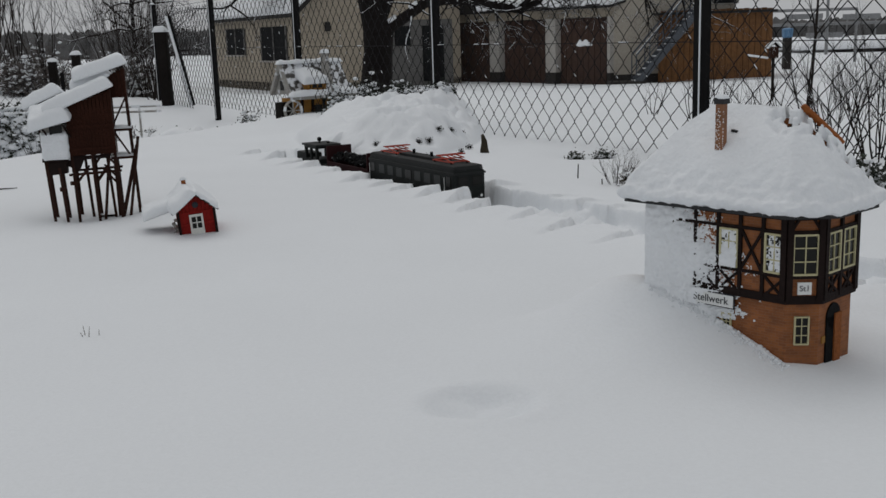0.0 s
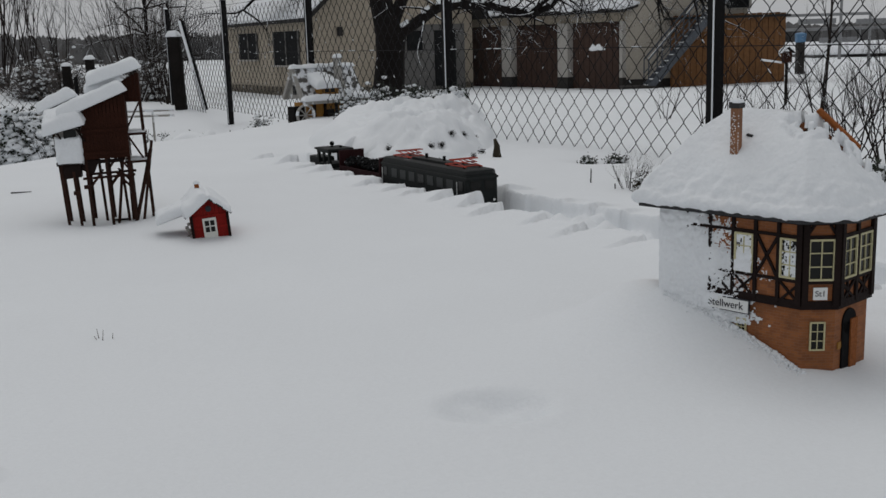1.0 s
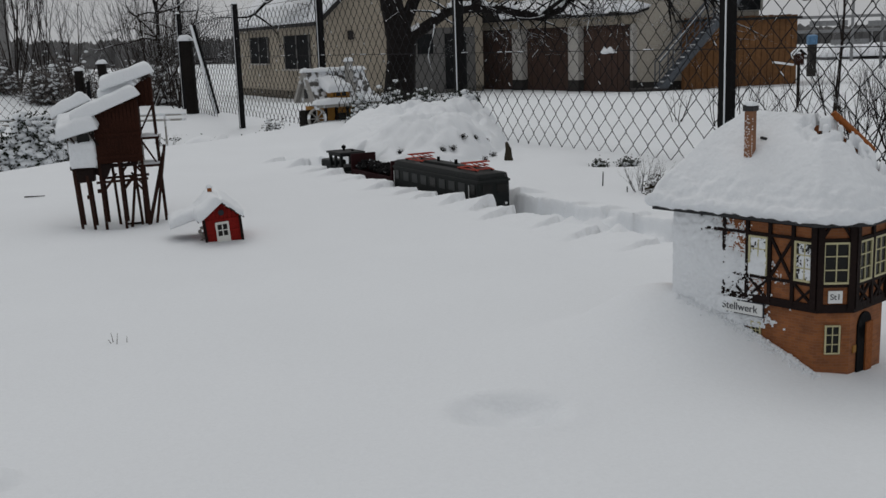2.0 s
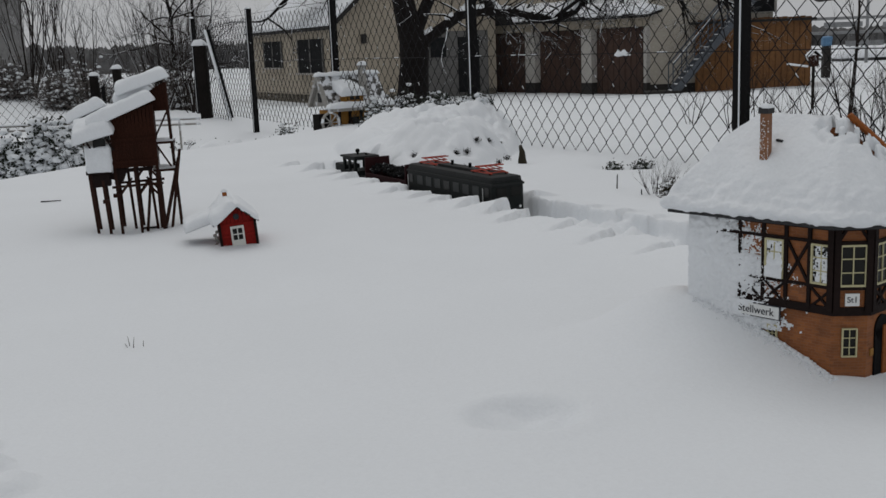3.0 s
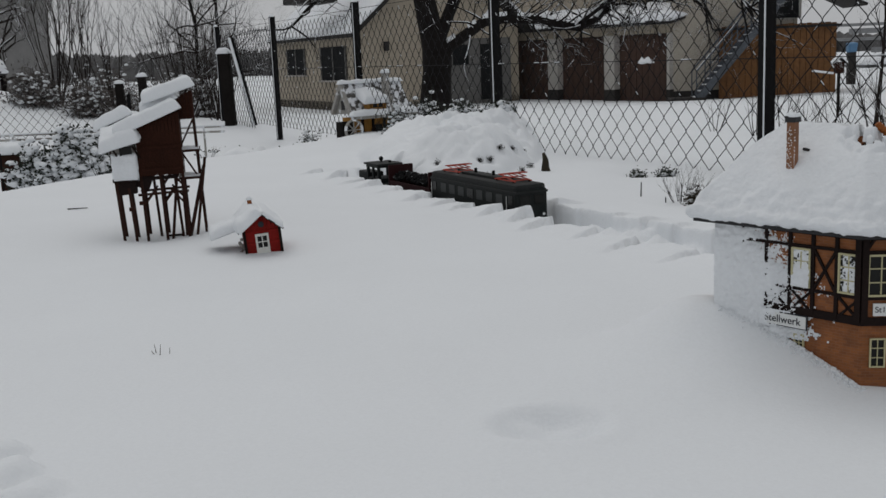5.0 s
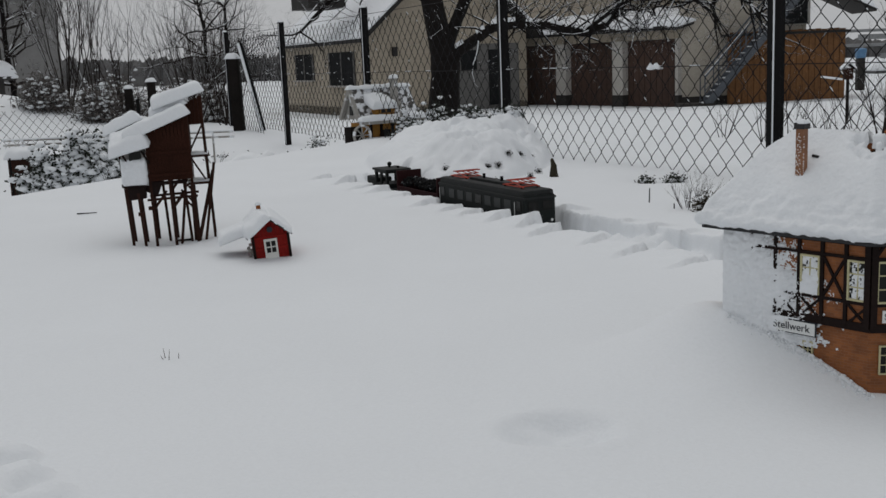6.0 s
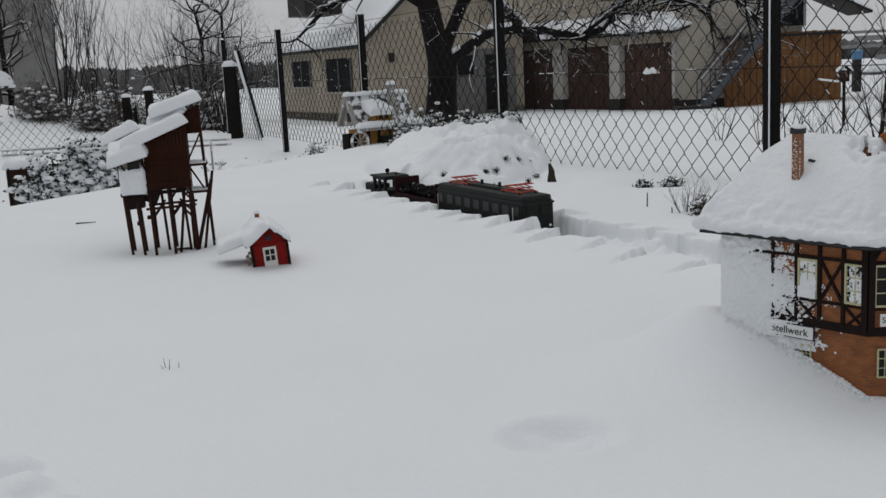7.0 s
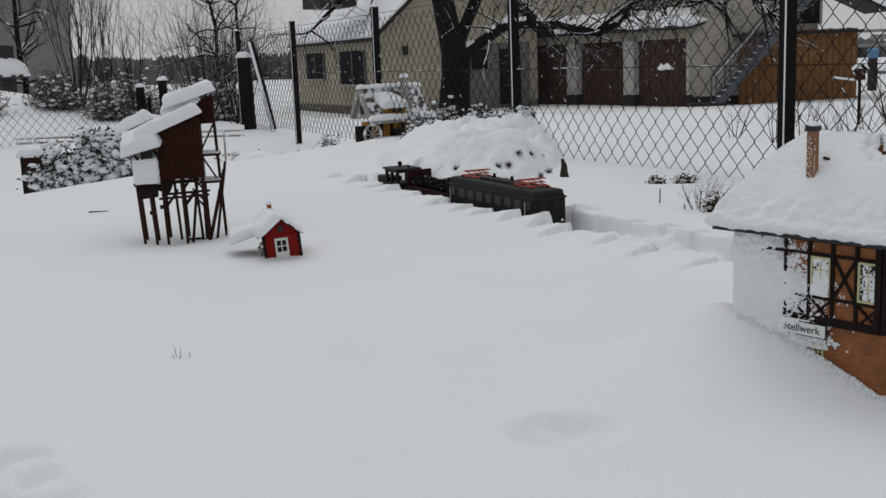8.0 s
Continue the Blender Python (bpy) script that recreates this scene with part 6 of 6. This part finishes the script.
    for s0, s1, z0, z1 in ((1.45, 3.35, 0.02, 1.02), (5.05, 7.35, -0.18, 1.02)):
        w = P("window", box(bm_new(), s1 - s0, 0.06, z1 - z0, on_wall(A, B, (s0 + s1) / 2, (z0 + z1) / 2, 0.02)), DARK_PANE)
        for q in (s0, (s0 + s1) / 2, s1):
            P("window_frame", box(bm_new(), 0.07, 0.05, z1 - z0, on_wall(A, B, q, (z0 + z1) / 2, 0.05)), RENDER_DULL, parent=w)
        P("sill", box(bm_new(), s1 - s0 + 0.15, 0.18, 0.06, on_wall(A, B, (s0 + s1) / 2, z0 - 0.03, 0.08)), PILLAR, parent=w)
    P("wall_lamp", box(bm_new(), 0.18, 0.15, 0.32, on_wall(B, C, 1.1, 0.95, 0.1), 0.04), ROOF_DARK)
    P("plinth", wall(A, B, base - 0.6, base + 0.35, 0.34), PLINTH)
    P("plinth", wall(B, C, base - 0.6, base + 0.30, 0.34), PLINTH)
    # recessed grey entrance between the wings
    P("entrance_wall", wall((-2.2, 38.05), (0.6, 39.6), base - 0.5, 1.12, 0.2), RENDER_DULL)
    P("window", box(bm_new(), 0.6, 0.08, 0.7, on_wall((-2.2, 38.05), (0.6, 39.6), 1.1, 0.55, 0.04)), DARK_PANE)
    P("doorway", box(bm_new(), 0.85, 0.08, 2.0, on_wall((-2.2, 38.05), (0.6, 39.6), 2.35, -0.1, 0.04)), DARK_PANE)
    # garage wing
    G, H = (-0.12, 42.2), (5.90, 35.45)
    GL = math.hypot(H[0] - G[0], H[1] - G[1])
    P("garage_wall", wall(G, H, 0.98, 1.50, 0.3), RENDER)
    P("garage_back", wall((G[0] + 0.4, G[1] + 0.3), (H[0] + 0.4, H[1] + 0.3), base - 0.5, 1.2, 0.2), PLINTH)
    doors = ((0.9, 3.35), (3.85, 6.15), (6.62, 8.92))
    for s0, s1 in doors:
        door = P("garage_door", box(bm_new(), s1 - s0, 0.06, 2.35, on_wall(G, H, (s0 + s1) / 2, base + 1.10, -0.14)), DOOR_BROWN, "dark brown boarded garage door")
        k = 9
        for i in range(k):
            P("board", box(bm_new(), (s1 - s0) / k - 0.025, 0.03, 2.33, on_wall(G, H, s0 + (s1 - s0) * (i + 0.5) / k, base + 1.10, -0.10)), DOOR_BROWN, parent=door)
    for s0, s1 in ((0.0, 0.9), (3.35, 3.85), (6.15, 6.62), (8.92, GL)):
        m = on_wall(G, H, (s0 + s1) / 2, (base + 0.45 + 0.98) / 2, 0.02)
        pil = P("pillar", box(bm_new(), s1 - s0, 0.34, 0.98 - base - 0.45, m), PILLAR)
        P("pillar_foot", box(bm_new(), s1 - s0 + 0.02, 0.36, 1.0, on_wall(G, H, (s0 + s1) / 2, base - 0.05, 0.02)), PLINTH, parent=pil)
    eave = P("garage_roof", box(bm_new(), GL + 0.5, 3.2, 0.14, on_wall(G, H, GL / 2, 1.66, -1.1) @ pose(0, 0, 0, 12, 0, 0)), ROOF_DARK)
    P("roof_snow", snow_pad(GL + 0.5, 3.2, 0.22, 6, 0.2, m=on_wall(G, H, GL / 2, 1.73, -1.1) @ pose(0, 0, 0, 12, 0, 0)), SNOW_FAR, parent=eave, smooth=True)
    P("upper_wall", wall((0.2, 44.2), (7.2, 36.6), 1.1, 5.0, 0.3), RENDER)
    # front wall with the outer stair
    K = (10.0, 35.75)
    P("front_wall", wall(H, K, base - 0.6, 5.0), PALE_RENDER)
    P("plinth", wall(H, (8.0, 35.60), base - 0.6, base + 0.38, 0.34), PLINTH)
    P("upper_door", box(bm_new(), 0.75, 0.08, 2.1, on_wall(H, K, 3.75, 2.35, 0.03)), DARK_PANE)
    P("upper_door_frame", box(bm_new(), 0.95, 0.05, 2.2, on_wall(H, K, 3.75, 2.38, 0.01)), PILLAR)
    ov = P("eave", box(bm_new(), 2.4, 2.4, 0.10, at(*W(11.0, 36.4, 2.15)) @ pose(0, 0, 0, 0, 26, 0)), ROOF_DARK, "dark overhanging eave")
    P("eave_snow", snow_pad(2.4, 2.4, 0.14, 9, 0.15, m=at(*W(11.0, 36.4, 2.21)) @ pose(0, 0, 0, 0, 26, 0)), SNOW_FAR, parent=ov, smooth=True)
    # plank-clad store under the stair head
    M, N = (7.35, 35.0), (11.10, 35.2)
    st = P("plank_store", wall(M, N, base - 0.5, 0.95, 0.2), PLANK, "orange-brown plank cladding")
    ML = math.hypot(N[0] - M[0], N[1] - M[1])
    k = 19
    for i in range(k):
        P("plank", box(bm_new(), ML / k - 0.02, 0.04, 2.28 + 0.02 * (i % 3), on_wall(M, N, ML * (i + 0.5) / k, base + 1.27, 0.02)), PLANK, parent=st)
    P("store_side", wall(N, (11.6, 38.0), base - 0.5, 0.95, 0.2), PLANK)
    P("store_roof", box(bm_new(), ML + 0.2, 1.4, 0.08, on_wall(M, N, ML / 2, 1.0, -0.5)), ROOF_DARK)
    # steel stair rising to the right
    stair = P("stair", bm_new(), STEEL, "open grey steel stair dusted with snow")
    foot, head = W(6.35, 34.2, base + 0.1), W(9.35, 34.4, 2.2)
    for o in (-0.4, 0.4):
        off = Vector((0, o, 0))
        P("stringer", beam(bm_new(), foot + off, head + off, 0.06, 0.22), STEEL, parent=stair)
        P("handrail", beam(bm_new(), foot + off + Vector((0, 0, 0.95)), head + off + Vector((0, 0, 0.95)), 0.05), STEEL, parent=stair)
        P("handrail", beam(bm_new(), foot + off + Vector((0, 0, 0.5)), head + off + Vector((0, 0, 0.5)), 0.03), STEEL, parent=stair)
        for i in range(8):
            p = foot.lerp(head, i / 7) + off
            P("baluster", rod(bm_new(), p, p + Vector((0, 0, 0.95)), 0.022, n=6), STEEL, parent=stair)
    for i in range(18):
        p = foot.lerp(head, (i + 0.5) / 18)
        P("tread", box(bm_new(), 0.26, 0.78, 0.035, at(*p)), STEEL, parent=stair)
        P("tread_snow", box(bm_new(), 0.22, 0.7, 0.03, at(p.x, p.y, p.z + 0.034), 0.01), SNOW_FAR, parent=stair)
    P("handrail_snow", beam(bm_new(), foot + Vector((0, -0.4, 0.99)), head + Vector((0, -0.4, 0.985)), 0.035, 0.02), SNOW_FAR, parent=stair)
    P("landing", box(bm_new(), 1.6, 1.0, 0.08, at(*W(10.1, 34.7, 2.2))), STEEL, parent=stair)
    P("step", box(bm_new(), 1.1, 0.9, 0.45, at(*W(6.1, 34.2, base + 0.0))), PLINTH)


house()


# ---- farther off ----
def grey_building():
    t = thing("tall_building", at(-19.75, 39.4, -1.2) @ pose(0, 0, 0, 0, 0, 22), "tall plain grey building in the haze", "building")
    part("wall", box(bm_new(), 5.6, 2.5, 9.0, at(0, 0, 4.0)), FAR_GREY, t)
    part("eave_band", box(bm_new(), 5.9, 2.8, 0.3, at(0, 0, 8.6)), ROOF_DARK, t)
    s = thing("shed", at(-11.45, 22.0, ground(-11.45, 22.0)), "low dark shed with snow on its roof", "shed")
    part("wall", box(bm_new(), 1.9, 2.0, 2.2, at(-0.6, 0, 0.7)), ROOF_DARK, s)
    part("roof", box(bm_new(), 2.5, 2.4, 0.1, at(-0.5, 0, 1.78) @ pose(0, 0, 0, 0, 32, 0)), ROOF_DARK, s)
    part("roof_snow", snow_pad(2.5, 2.4, 0.18, 2, 0.12, m=at(-0.5, 0, 1.83) @ pose(0, 0, 0, 0, 32, 0)), SNOW_FAR, s, smooth=True)


grey_building()


def low_hall():
    t = thing("low_hall", at(33, 68, -2.6), "long low dark hall with snow on its roof", "building")
    part("wall", box(bm_new(), 22, 8, 2.1, at(0, 0, 0.6)), FAR_GREY, t)
    for i in range(12):
        part("wall_panel", box(bm_new(), 1.7, 0.1, 1.9, at(-10 + i * 1.82, -4.04, 0.6)), ROOF_DARK if i % 3 else FAR_GREY, t)
    part("roof_snow", snow_pad(22.5, 9, 0.45, 2, 0.8, m=at(0, 0, 1.65)), SNOW_FAR, t, smooth=True)


low_hall()


def gantry():
    t = thing("pipe_gantry", at(16.5, 50, -1.6), "thin grey pipe gantry in the haze", "gantry")
    for z, x0, x1 in ((2.75, -3.0, 3.2), (2.1, -3.0, 6.5)):
        part("pipe", rod(bm_new(), (x0, 0, z), (x1, 0, z), 0.07, n=8), FAR_STEEL, t)
    for x in (-2.6, 3.2):
        part("leg", rod(bm_new(), (x, 0, -0.6), (x, 0, 2.75), 0.07, n=8), FAR_STEEL, t)
    m = thing("street_mast", at(22.0, 60, -2.0), "thin grey mast with a cross arm in the haze", "mast")
    part("pole", rod(bm_new(), (0, 0, -0.6), (0, 0, 5.0), 0.10, 0.07, 10), FAR_STEEL, m)
    part("cross_arm", beam(bm_new(), (-0.9, 0, 4.95), (0.9, 0, 4.95), 0.09), FAR_STEEL, m)
    for x in (-0.9, 0.9):
        part("hook", beam(bm_new(), (x, 0, 4.95), (x * 0.92, 0, 4.5), 0.06), FAR_STEEL, m)
    for i, (x, z) in enumerate(((25.5, 2.6), (29.5, 2.5), (27.0, 1.3))):
        s = thing("roof_edge_sign", at(x, 74, -2.2), "hazy grey board on posts", "board", "far boards")
        part("board", box(bm_new(), 2.6, 0.1, 0.35, at(0, 0, z + 0.6)), FAR_STEEL, s)
        for q in (-1, 1):
            part("post", rod(bm_new(), (q, 0, -0.6), (q, 0, z + 0.6), 0.05, n=6), FAR_STEEL, s)
    b = thing("covered_crate", at(13.35, 40.5, ground(13.35, 40.5)), "tall crate under a blue tarpaulin in the yard", "crate")
    part("crate", box(bm_new(), 0.26, 0.3, 1.4, at(0, 0, 0.6)), PLINTH, b)
    part("tarpaulin", rough_up(box(bm_new(), 0.36, 0.4, 0.36, at(0, 0, 1.35), 0.08), 0.08, 3), BLUE, b)


gantry()


def far_woods():
    rnd = random.Random(9)
    verts, faces = [], []
    for i in range(5200):
        a = rnd.uniform(-0.75, 0.75)
        r = rnd.uniform(150, 240)
        x, y = math.sin(a) * r, math.cos(a) * r
        gz = ground(x, y)
        h = 2.0 + 2.2 * abs(noise.noise(Vector((a * 9, 0, 1)))) + 1.0 * noise.noise(Vector((a * 60, r, 2))) + (1.5 if a < -0.1 else 0)
        w = rnd.uniform(0.5, 1.6)
        n = len(verts)
        k = 5
        for j in range(k):
            t = 6.283 * j / k
            verts.append((x + math.cos(t) * w, y + math.sin(t) * w, gz - 0.3))
        for j in range(k):
            t = 6.283 * j / k + 0.4
            verts.append((x + math.cos(t) * w * rnd.uniform(0.5, 1.0), y + math.sin(t) * w * 0.8, gz + h * rnd.uniform(0.5, 0.8)))
        verts.append((x + rnd.uniform(-0.4, 0.4), y, gz + h))
        for j in range(k):
            q = (j + 1) % k
            faces += [(n + j, n + q, n + k + q, n + k + j), (n + k + j, n + k + q, n + 2 * k)]
    me = bpy.data.meshes.new("far_woods")
    me.from_pydata(verts, [], faces)
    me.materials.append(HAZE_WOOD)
    tagged(new("far_woods", me), "belt of distant bare woods, haze mixed into its grey", "woods", kind="stuff")


far_woods()
